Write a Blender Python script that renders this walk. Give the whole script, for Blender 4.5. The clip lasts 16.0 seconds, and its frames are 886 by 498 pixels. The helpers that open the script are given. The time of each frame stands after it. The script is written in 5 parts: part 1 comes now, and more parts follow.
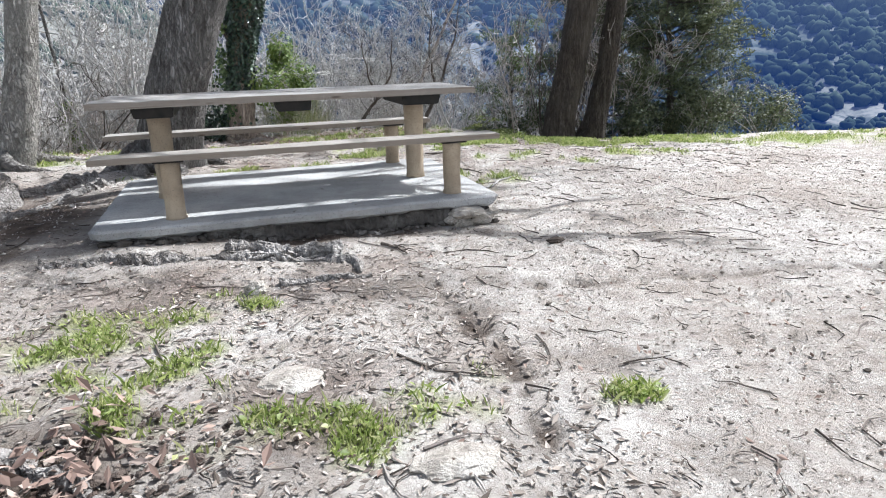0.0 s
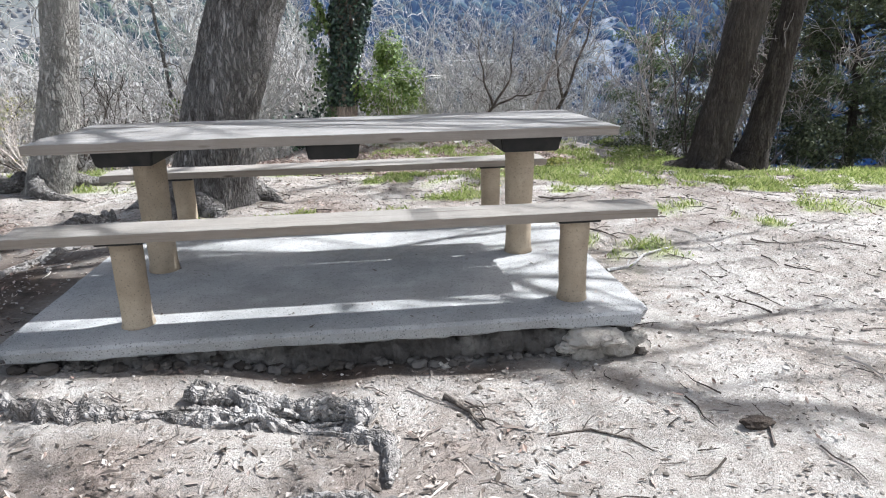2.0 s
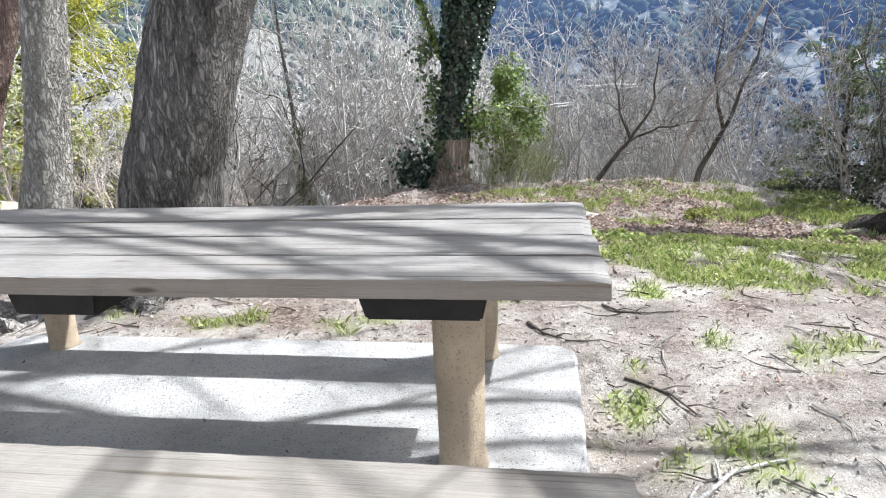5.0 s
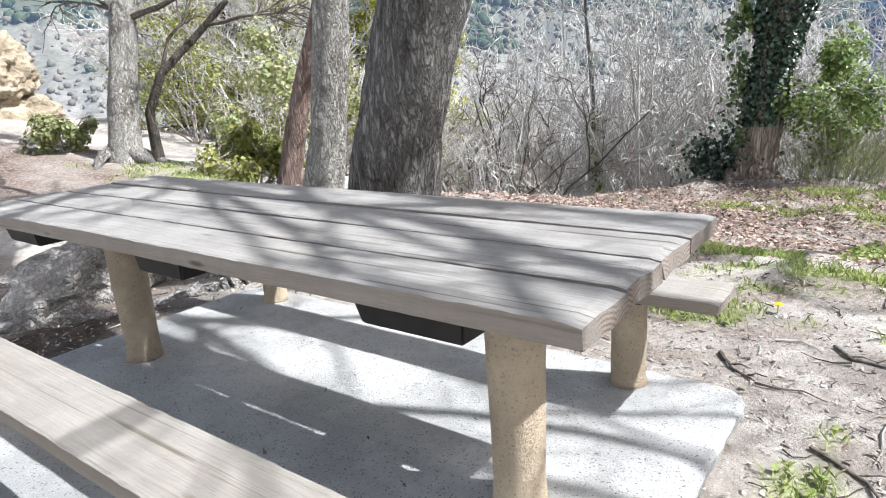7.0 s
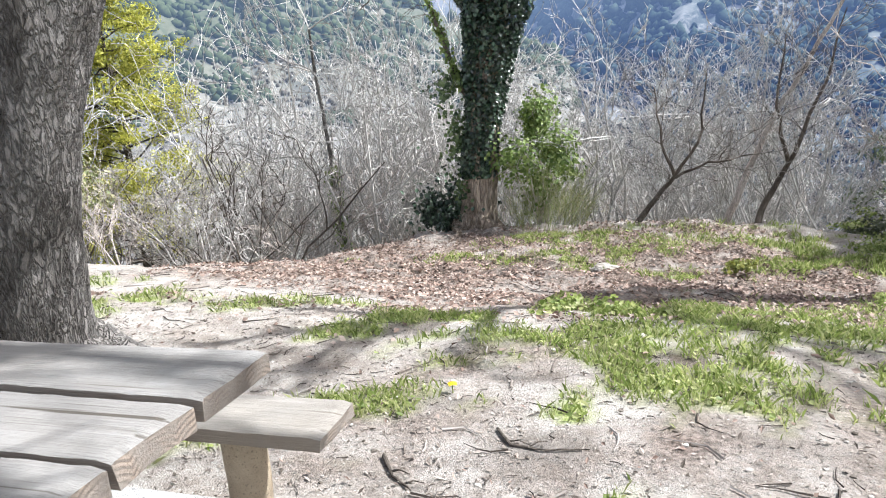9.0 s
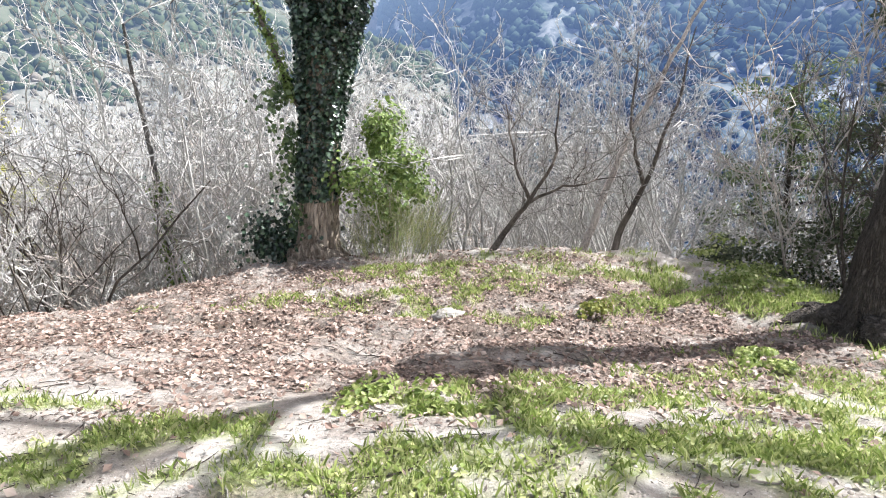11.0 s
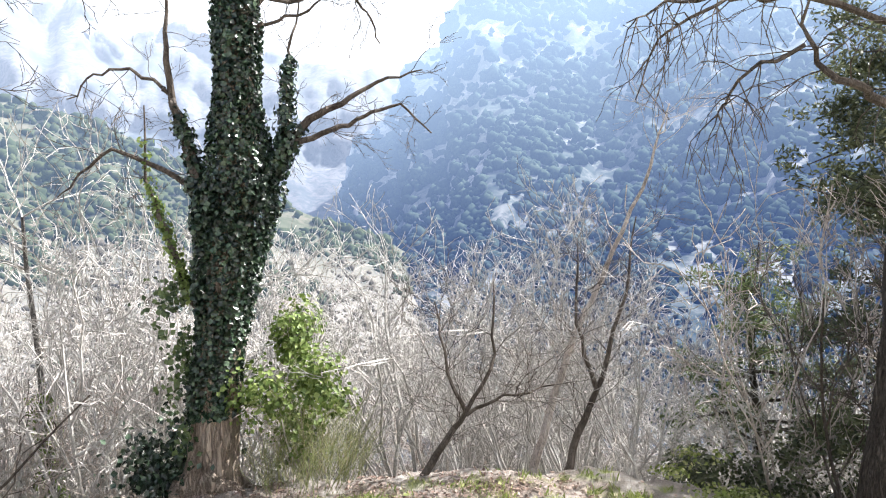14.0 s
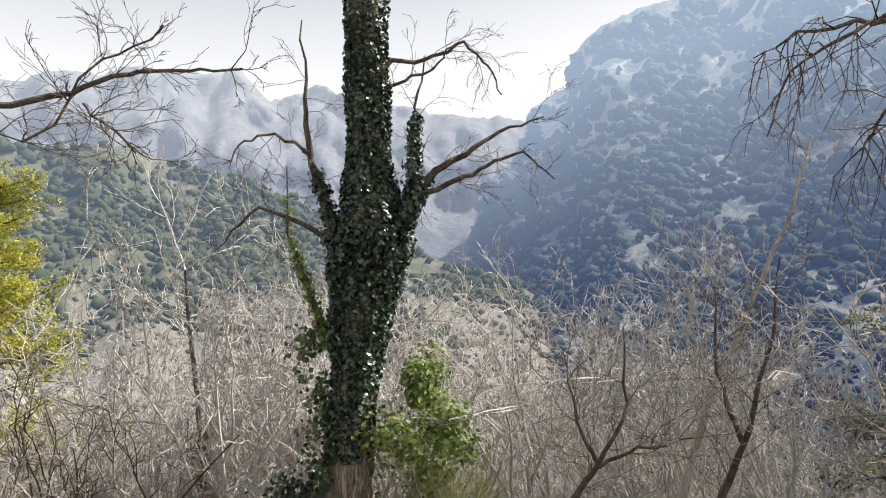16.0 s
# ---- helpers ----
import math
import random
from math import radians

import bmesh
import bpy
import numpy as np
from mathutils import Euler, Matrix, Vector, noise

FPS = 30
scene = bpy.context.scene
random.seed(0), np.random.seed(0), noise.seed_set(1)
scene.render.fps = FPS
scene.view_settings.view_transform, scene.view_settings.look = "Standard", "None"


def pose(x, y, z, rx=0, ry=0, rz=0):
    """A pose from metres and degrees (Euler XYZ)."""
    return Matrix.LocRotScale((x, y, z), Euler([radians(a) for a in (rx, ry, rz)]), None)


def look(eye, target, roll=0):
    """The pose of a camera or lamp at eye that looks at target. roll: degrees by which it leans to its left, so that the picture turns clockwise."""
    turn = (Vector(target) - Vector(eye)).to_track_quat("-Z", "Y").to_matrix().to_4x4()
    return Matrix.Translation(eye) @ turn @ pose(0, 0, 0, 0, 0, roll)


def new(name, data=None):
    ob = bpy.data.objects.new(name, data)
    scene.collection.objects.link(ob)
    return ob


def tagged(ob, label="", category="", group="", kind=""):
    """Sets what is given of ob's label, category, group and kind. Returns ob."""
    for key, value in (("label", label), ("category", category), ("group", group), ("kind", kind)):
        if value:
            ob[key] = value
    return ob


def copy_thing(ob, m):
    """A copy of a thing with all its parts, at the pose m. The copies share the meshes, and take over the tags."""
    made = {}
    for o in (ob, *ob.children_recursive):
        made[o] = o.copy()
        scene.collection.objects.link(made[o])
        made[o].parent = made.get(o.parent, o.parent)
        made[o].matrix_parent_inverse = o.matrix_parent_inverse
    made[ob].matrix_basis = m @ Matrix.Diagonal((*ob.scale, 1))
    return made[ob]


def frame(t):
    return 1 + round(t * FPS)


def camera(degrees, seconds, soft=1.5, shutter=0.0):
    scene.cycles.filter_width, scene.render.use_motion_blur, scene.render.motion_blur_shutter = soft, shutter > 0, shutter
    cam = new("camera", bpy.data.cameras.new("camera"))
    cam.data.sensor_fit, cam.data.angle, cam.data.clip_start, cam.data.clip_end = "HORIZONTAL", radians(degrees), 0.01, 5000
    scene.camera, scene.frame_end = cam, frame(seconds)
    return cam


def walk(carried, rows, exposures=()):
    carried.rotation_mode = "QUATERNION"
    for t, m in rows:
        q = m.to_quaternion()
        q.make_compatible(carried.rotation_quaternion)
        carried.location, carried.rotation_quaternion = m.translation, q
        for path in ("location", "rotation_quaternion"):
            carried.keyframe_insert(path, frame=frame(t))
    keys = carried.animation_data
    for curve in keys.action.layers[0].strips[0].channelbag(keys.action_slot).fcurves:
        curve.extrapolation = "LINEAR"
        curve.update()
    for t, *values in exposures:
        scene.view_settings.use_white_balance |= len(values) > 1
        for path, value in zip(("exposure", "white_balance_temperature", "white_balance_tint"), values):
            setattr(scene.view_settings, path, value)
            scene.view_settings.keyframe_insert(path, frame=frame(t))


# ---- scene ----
# ------------------------------------------------------------ camera
cam = camera(68.5, 16.0, 1.1)
PATH = [
    (0, -0.544, 1.096, 1.032, -16.94, -17.07, -1.60),
    (0.5, -0.353, 1.582, 1.052, -18.88, -17.28, -0.80),
    (1, -0.238, 2.001, 1.034, -10.47, -16.77, -2.60),
    (1.5, -0.140, 2.487, 1.077, -10.83, -16.68, -3.00),
    (2, 0.034, 2.916, 1.122, -6.25, -17.13, -1.20),
    (2.5, 0.173, 3.265, 1.159, -1.66, -14.75, -1.90),
    (3, 0.335, 3.545, 1.205, -4.79, -14.50, -2.40),
    (3.5, 0.606, 3.840, 1.222, -2.19, -14.29, -0.86),
    (4, 0.845, 4.079, 1.218, -0.44, -14.20, -1.64),
    (4.5, 0.971, 4.401, 1.235, 0.43, -14.38, -1.86),
    (5, 1.110, 4.650, 1.187, 9.25, -15.08, -2.50),
    (5.2, 1.200, 4.670, 1.195, 15.20, -14.90, -2.50),
    (7.3, 1.740, 5.130, 1.152, 37.90, -14.90, -3.85),
    (7.5, 1.785, 5.140, 1.160, 35.80, -13.62, -3.80),
    (8, 1.830, 5.237, 1.175, 32.10, -12.12, -3.80),
    (8.5, 1.862, 5.430, 1.167, 25.40, -11.74, -3.90),
    (9, 1.980, 5.729, 1.218, 17.17, -12.17, -4.15),
    (9.5, 2.029, 6.036, 1.228, 15.23, -9.91, -3.83),
    (10, 2.119, 6.344, 1.248, 13.04, -11.10, -2.55),
    (10.2, 2.150, 6.460, 1.260, 10.00, -11.50, -2.60),
    (12.3, 2.390, 7.900, 1.385, 3.10, -13.00, -3.00),
    (12.5, 2.412, 7.997, 1.400, 1.74, -9.67, -2.99),
    (13, 2.484, 8.126, 1.453, 1.98, -5.74, -2.63),
    (13.5, 2.565, 8.223, 1.484, 1.21, -1.19, -2.96),
    (14, 2.593, 8.236, 1.505, 1.94, 3.00, -3.61),
    (14.5, 2.606, 8.181, 1.518, 2.47, 5.79, -3.80),
    (15, 2.613, 8.152, 1.531, 1.79, 7.58, -3.73),
    (15.5, 2.661, 8.104, 1.533, 6.30, 8.35, -4.56),
    (16, 2.658, 8.185, 1.528, 13.10, 7.57, -3.77),
]
walk(cam, [(t, pose(x, y, z, 90 + pitch, 0, yaw) @ pose(0, 0, 0, 0, 0, roll)) for t, x, y, z, yaw, pitch, roll in PATH],
     [(0.0, 1.1, 5750, 8), (2.0, 1.18, 5750, 8), (3.5, 1.32, 5800, 8), (7.5, 1.35, 5850, 8), (9.0, 1.38, 5900, 8), (10.0, 1.45, 6050, 9), (12.5, 1.9, 5850, 9), (13.1, 2.0, 6100, 10), (13.6, 1.9, 6200, 10), (14.5, 1.25, 6300, 10), (15.2, 0.95, 6450, 10), (16.0, 0.8, 6800, 10)])

# ------------------------------------------------------------ light
SUN = Vector((0.571, 0.224, 0.72)).normalized()
world = bpy.data.worlds.new("sky")
world.use_nodes = True
scene.world = world
wn = world.node_tree.nodes
sky = wn.new("ShaderNodeTexSky")
sky.sky_type, sky.sun_disc = "NISHITA", False
sky.sun_elevation, sky.sun_rotation = math.asin(SUN.z), math.atan2(SUN.x, SUN.y)
sky.dust_density, sky.air_density, sky.ozone_density = 6.0, 1.3, 1.0
# a bright veil of haze all round the horizon, thinning out overhead
where = wn.new("ShaderNodeTexCoord")
height_of = wn.new("ShaderNodeSeparateXYZ")
thin_out = wn.new("ShaderNodeMapRange")
thin_out.inputs[1].default_value, thin_out.inputs[2].default_value = 0.2, 0.68
thin_out.inputs[3].default_value, thin_out.inputs[4].default_value = 0.8, 0.0
veil = wn.new("ShaderNodeMix")
veil.data_type = "RGBA"
veil.inputs[7].default_value = (16.2, 16.4, 16.7, 1)
for a, b in ((where.outputs["Generated"], height_of.inputs[0]), (height_of.outputs["Z"], thin_out.inputs[0]), (thin_out.outputs[0], veil.inputs[0]),
             (sky.outputs[0], veil.inputs[6]), (veil.outputs[2], wn["Background"].inputs[0])):
    world.node_tree.links.new(a, b)
wn["Background"].inputs[1].default_value = 0.062
sun_data = bpy.data.lights.new("sun", "SUN")
sun_data.energy, sun_data.angle, sun_data.color = 5.0, radians(0.55), (1.0, 0.97, 0.93)
sun = new("sun", sun_data)
sun.matrix_world = look(SUN * 60, (0, 0, 0))


# ------------------------------------------------------------ materials
class Nodes:
    def __init__(self, name):
        self.mat = bpy.data.materials.new(name)
        self.mat.use_nodes = True
        self.t = self.mat.node_tree
        self.p = self.t.nodes["Principled BSDF"]
        self.co = self.t.nodes.new("ShaderNodeTexCoord").outputs["Object"]

    def link(self, a, b):
        self.t.links.new(a, b)

    def scaled(self, sx, sy, sz):
        m = self.t.nodes.new("ShaderNodeMapping")
        m.inputs["Scale"].default_value = (sx, sy, sz)
        self.link(self.co, m.inputs["Vector"])
        return m.outputs[0]

    def noise(self, scale, detail=5.0, rough=0.6, co=None, distort=0.0):
        n = self.t.nodes.new("ShaderNodeTexNoise")
        n.inputs["Scale"].default_value, n.inputs["Detail"].default_value = scale, detail
        n.inputs["Roughness"].default_value, n.inputs["Distortion"].default_value = rough, distort
        self.link(co or self.co, n.inputs["Vector"])
        return n.outputs["Fac"]

    def voronoi(self, scale, co=None, feature="F1"):
        n = self.t.nodes.new("ShaderNodeTexVoronoi")
        n.feature = feature
        n.inputs["Scale"].default_value = scale
        self.link(co or self.co, n.inputs["Vector"])
        return n.outputs["Distance"]

    def ramp(self, fac, *stops):
        r = self.t.nodes.new("ShaderNodeValToRGB")
        e = r.color_ramp.elements
        while len(e) < len(stops):
            e.new(0.5)
        for k, (pos, col) in enumerate(stops):
            e[k].position = pos
            e[k].color = (*(col if isinstance(col, tuple) else (col,) * 3), 1)
        self.link(fac, r.inputs[0])
        return r.outputs[0]

    def mix(self, fac, a, b, mode="MIX"):
        m = self.t.nodes.new("ShaderNodeMix")
        m.data_type, m.blend_type = "RGBA", mode
        for sock, val in ((m.inputs[0], fac), (m.inputs[6], a), (m.inputs[7], b)):
            if isinstance(val, (int, float)):
                sock.default_value = val
            elif isinstance(val, tuple):
                sock.default_value = (*val, 1)
            else:
                self.link(val, sock)
        return m.outputs[2]

    def attr(self, name):
        a = self.t.nodes.new("ShaderNodeAttribute")
        a.attribute_name = name
        return a.outputs["Fac"]

    def island(self):
        return self.t.nodes.new("ShaderNodeNewGeometry").outputs["Random Per Island"]

    def whole(self):
        return self.t.nodes.new("ShaderNodeObjectInfo").outputs["Random"]

    def bump(self, height, strength, distance):
        b = self.t.nodes.new("ShaderNodeBump")
        b.inputs["Strength"].default_value, b.inputs["Distance"].default_value = strength, distance
        self.link(height, b.inputs["Height"])
        self.link(b.outputs[0], self.p.inputs["Normal"])

    def done(self, colour, rough=0.9, spec=0.3):
        if isinstance(colour, tuple):
            self.p.inputs["Base Color"].default_value = (*colour, 1)
        else:
            self.link(colour, self.p.inputs["Base Color"])
        self.p.inputs["Roughness"].default_value = rough
        self.p.inputs["Specular IOR Level"].default_value = spec
        return self.mat

    def thin(self, colour, share=0.35):
        """A leaf lets some light through."""
        tr = self.t.nodes.new("ShaderNodeBsdfTranslucent")
        ms = self.t.nodes.new("ShaderNodeMixShader")
        ms.inputs[0].default_value = share
        self.link(colour, tr.inputs[0])
        self.link(self.p.outputs[0], ms.inputs[1])
        self.link(tr.outputs[0], ms.inputs[2])
        self.link(ms.outputs[0], self.t.nodes["Material Output"].inputs[0])


def make_soil():
    n = Nodes("dry_soil")
    big, mid, fine = n.noise(0.8, 5, 0.65), n.noise(7, 6, 0.7), n.noise(60, 5, 0.75)
    soil = n.ramp(mid, (0.3, (0.255, 0.225, 0.195)), (0.48, (0.425, 0.388, 0.348)), (0.66, (0.55, 0.515, 0.47)))
    soil = n.mix(n.ramp(big, (0.43, 0.0), (0.66, 0.68)), soil, n.ramp(n.noise(11, 5, 0.7), (0.3, (0.16, 0.125, 0.10)), (0.65, (0.36, 0.30, 0.25))))
    soil = n.mix(n.ramp(n.noise(2.7, 6, 0.75, n.scaled(1, 1.6, 1)), (0.47, 0.0), (0.62, 0.4)), soil, (0.24, 0.195, 0.16))
    soil = n.mix(n.ramp(fine, (0.33, 0.6), (0.42, 0.0)), soil, (0.075, 0.06, 0.048))
    soil = n.mix(n.ramp(n.voronoi(38), (0.08, 0.7), (0.24, 0.0)), soil, (0.66, 0.64, 0.60))
    soil = n.mix(n.ramp(n.noise(24, 4, 0.8, n.scaled(1, 2.4, 1)), (0.33, 0.8), (0.41, 0.0)), soil, (0.085, 0.066, 0.052))
    turf = n.ramp(n.noise(26, 5, 0.75), (0.3, (0.13, 0.14, 0.055)), (0.5, (0.28, 0.33, 0.10)), (0.72, (0.42, 0.41, 0.25)))
    out = n.mix(n.attr("turf"), soil, turf)
    leaf = n.ramp(n.noise(30, 5, 0.75), (0.38, (0.045, 0.034, 0.027)), (0.5, (0.17, 0.125, 0.10)), (0.64, (0.36, 0.29, 0.25)))
    out = n.mix(n.attr("litter"), out, leaf)
    # Dark earth, and shade painted into hollows and along the slab front.
    earth_and_shade = n.ramp(n.noise(9, 5, 0.7), (0.35, (0.04, 0.03, 0.024)), (0.7, (0.14, 0.105, 0.08)))
    out = n.mix(n.attr("dark"), out, earth_and_shade)
    scrub = n.ramp(n.noise(1.3, 6, 0.7), (0.3, (0.16, 0.145, 0.12)), (0.55, (0.29, 0.27, 0.24)), (0.75, (0.42, 0.395, 0.355)))
    out = n.mix(n.attr("scrub"), out, scrub)
    h = n.mix(0.5, n.noise(20, 6, 0.8), n.noise(80, 4, 0.85))
    n.bump(h, 0.85, 0.036)
    return n.done(out, 0.95, 0.15)


def make_concrete(name, light, dark, spots=0.25, specks=0.55):
    n = Nodes(name)
    c = n.ramp(n.noise(3, 6, 0.7), (0.3, dark), (0.7, light))
    c = n.mix(n.ramp(n.noise(150, 4, 0.9), (0.37, specks), (0.43, 0.0)), c, tuple(v * 0.3 for v in dark))
    c = n.mix(n.ramp(n.noise(1.2, 5, 0.7), (0.45, 0.0), (0.62, 0.55)), c, tuple(v * 0.6 for v in dark))
    c = n.mix(n.ramp(n.voronoi(80), (0.20, specks * 1.2), (0.34, 0.0)), c, n.mix(n.ramp(n.noise(60, 3, 0.8), (0.45, 0.0), (0.55, 1.0)), c, tuple(v * 0.32 for v in dark)))
    c = n.mix(n.ramp(n.voronoi(70), (0.0, spots), (0.25, 0.0)), c, (0.72, 0.70, 0.66))
    n.bump(n.mix(0.5, n.noise(90, 4, 0.8), n.noise(12, 5)), 0.9, 0.02)
    return n.done(c, 0.9, 0.25)


def make_plank(name, tan):
    n = Nodes(name)
    grain = n.noise(1.0, 6, 0.7, n.scaled(1.6, 38, 38), 0.6)
    fine = n.noise(1.0, 4, 0.75, n.scaled(7, 170, 170))
    wave = n.noise(2.2, 3, 0.5)
    c = n.ramp(grain, (0.25, (0.16, 0.15, 0.139)), (0.5, (0.225, 0.214, 0.202)), (0.78, (0.30, 0.288, 0.274)))
    c = n.mix(n.ramp(wave, (0.45, 0.0), (0.75, 0.35)), c, (0.20, 0.17, 0.14))
    c = n.mix(n.ramp(n.noise(6.0, 5, 0.7), (0.4, 0.45), (0.6, 0.0)), c, (0.13, 0.122, 0.115))
    c = n.mix(n.ramp(fine, (0.30, 0.45), (0.42, 0.0)), c, (0.10, 0.088, 0.076))
    c = n.mix(n.ramp(n.voronoi(1.0, n.scaled(2.3, 9, 9)), (0.03, 0.8), (0.09, 0.0)), c, (0.09, 0.065, 0.05))
    c = n.mix(n.ramp(n.noise(1.0, 3, 0.6, n.scaled(0.7, 34, 34), 0.5), (0.30, 0.95), (0.345, 0.0)), c, (0.045, 0.038, 0.03))
    c = n.mix(n.ramp(n.noise(1.0, 2, 0.5, n.scaled(1.1, 75, 75), 0.3), (0.30, 0.8), (0.36, 0.0)), c, (0.07, 0.06, 0.05))
    c = n.mix(tan, c, n.mix(grain, (0.24, 0.195, 0.14), (0.38, 0.325, 0.25)))
    # growth rings on the sawn ends, browner sawn sides
    def maths(op, a, b):
        k = n.t.nodes.new("ShaderNodeMath")
        k.operation = op
        for sock, val in ((k.inputs[0], a), (k.inputs[1], b)):
            if isinstance(val, (int, float)):
                sock.default_value = val
            else:
                n.link(val, sock)
        return k.outputs[0]
    at, facing = n.t.nodes.new("ShaderNodeSeparateXYZ"), n.t.nodes.new("ShaderNodeSeparateXYZ")
    n.link(n.co, at.inputs[0])
    n.link(n.t.nodes.new("ShaderNodeNewGeometry").outputs["True Normal"], facing.inputs[0])
    across = maths("SUBTRACT", maths("PINGPONG", maths("SUBTRACT", at.outputs["Y"], 5.93), 0.103), 0.05)
    down = maths("SUBTRACT", at.outputs["Z"], 0.64)
    ring = maths("SQRT", maths("ADD", maths("MULTIPLY", across, across), maths("MULTIPLY", down, down)), 0)
    ring = maths("ADD", maths("MULTIPLY", ring, 620.0), maths("MULTIPLY", n.noise(30, 3), 3.0))
    ring = maths("ADD", maths("MULTIPLY", maths("SINE", ring, 0), 0.5), 0.5)
    ends = n.mix(n.ramp(n.noise(16, 4, 0.7), (0.35, 0.25), (0.62, 1.0)), n.ramp(ring, (0.2, (0.085, 0.062, 0.046)), (0.7, (0.25, 0.195, 0.15))), (0.165, 0.142, 0.122))
    c = n.mix(maths("GREATER_THAN", maths("ABSOLUTE", facing.outputs["X"], 0), 0.75), c, ends)
    sawn = n.mix(n.ramp(n.voronoi(1.0, n.scaled(3.1, 14, 14)), (0.06, 0.85), (0.14, 0.0)), n.mix(0.45, c, (0.22, 0.165, 0.115)), (0.07, 0.048, 0.034))
    c = n.mix(maths("GREATER_THAN", maths("ABSOLUTE", facing.outputs["Y"], 0), 0.75), c, sawn)
    tone = n.ramp(n.whole(), (0.0, 0.9), (1.0, 1.1))
    c = n.mix(1.0, c, tone, "MULTIPLY")
    n.bump(n.mix(0.5, grain, fine), 0.7, 0.014)
    return n.done(c, 0.8, 0.3)


def make_bark(name, c1, c2, c3, stretch=1.7, width=15.0, strength=1.0):
    n = Nodes(name)
    co = n.scaled(width, width, stretch)
    warp = n.t.nodes.new("ShaderNodeVectorMath")
    warp.operation = "ADD"
    wob = n.t.nodes.new("ShaderNodeTexNoise")
    wob.inputs["Scale"].default_value, wob.inputs["Detail"].default_value = 1.6, 4
    n.link(co, wob.inputs["Vector"])
    n.link(co, warp.inputs[0])
    big = n.t.nodes.new("ShaderNodeVectorMath")
    big.operation = "SCALE"
    big.inputs["Scale"].default_value = 1.8
    n.link(wob.outputs["Color"], big.inputs[0])
    n.link(big.outputs[0], warp.inputs[1])
    a, b = n.noise(1.0, 6, 0.72, co, 0.8), n.noise(4.5, 4, 0.75, co)
    plate = n.voronoi(2.0, warp.outputs[0], "DISTANCE_TO_EDGE")
    c = n.ramp(a, (0.32, c1), (0.52, c2), (0.72, c3))
    c = n.mix(n.ramp(plate, (0.0, 0.55), (0.13, 0.0)), c, tuple(v * 0.45 for v in c1))
    c = n.mix(n.ramp(b, (0.33, 0.65), (0.5, 0.0)), c, tuple(v * 0.6 for v in c1))
    c = n.mix(n.ramp(n.noise(1.4, 4), (0.45, 0.0), (0.75, 0.5)), c, c3)
    n.bump(n.mix(0.45, n.ramp(plate, (0.0, 0.0), (0.22, 1.0)), n.mix(0.5, a, b)), strength, 0.06)
    return n.done(c, 0.95, 0.15)


def make_leaf(name, *cols, share=0.35, rough=0.5, spec=0.4, tone=2.0):
    n = Nodes(name)
    c = n.ramp(n.island(), *[(k / (len(cols) - 1), col) for k, col in enumerate(cols)])
    c = n.mix(n.ramp(n.noise(tone, 3), (0.35, 0.35), (0.65, 0.0)), c, tuple(v * 0.5 for v in cols[0]))
    if share:
        n.thin(c, share)
    return n.done(c, rough, spec)


def make_rock(name, c1, c2, c3):
    n = Nodes(name)
    a, b = n.noise(2.2, 7, 0.7), n.noise(14, 6, 0.75)
    c = n.ramp(a, (0.3, c1), (0.5, c2), (0.7, c3))
    c = n.mix(n.ramp(b, (0.32, 0.7), (0.5, 0.0)), c, tuple(v * 0.4 for v in c1))
    n.bump(n.mix(0.5, a, b), 1.0, 0.08)
    return n.done(c, 0.92, 0.2)


def make_hill(name, ground, brush, green, haze, glow, size, lift, pale=None):
    """A far slope behind air: its own colour, and emission standing in for the bluish light of the air in front of it,
    stronger towards the bright sky.
    """
    n = Nodes(name)
    a, b = n.noise(0.012 * size, 8, 0.65), n.noise(0.09 * size, 6, 0.7)
    c = n.ramp(a, (0.36, green), (0.5, brush), (0.66, ground))
    c = n.mix(n.ramp(b, (0.42, 0.75), (0.55, 0.0)), c, green)
    geo = n.t.nodes.new("ShaderNodeNewGeometry")
    sep = n.t.nodes.new("ShaderNodeSeparateXYZ")
    n.link(geo.outputs["Position"], sep.inputs[0])
    if pale:
        # leafless wood below, evergreens above
        line = n.t.nodes.new("ShaderNodeMath")
        line.operation = "MULTIPLY_ADD"
        line.inputs[1].default_value = 36.0
        n.link(n.noise(0.03, 5, 0.7), line.inputs[0])
        n.link(sep.outputs["Z"], line.inputs[2])
        zone = n.t.nodes.new("ShaderNodeMapRange")
        zone.inputs[1].default_value, zone.inputs[2].default_value = pale[0], pale[1]
        n.link(line.outputs[0], zone.inputs[0])
        bare = n.ramp(n.noise(0.5, 7, 0.75), (0.32, tuple(v * 0.45 for v in pale[2])), (0.52, pale[2]), (0.7, tuple(v * 1.35 for v in pale[2])))
        c = n.mix(zone.outputs[0], bare, c)
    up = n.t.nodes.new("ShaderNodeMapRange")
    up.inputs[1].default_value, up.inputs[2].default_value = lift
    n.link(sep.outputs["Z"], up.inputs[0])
    # Air haze painted as emission, from a deep low tint to a pale high one.
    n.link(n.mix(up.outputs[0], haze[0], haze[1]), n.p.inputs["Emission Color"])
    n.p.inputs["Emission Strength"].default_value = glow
    return n.done(c, 1.0, 0.0)


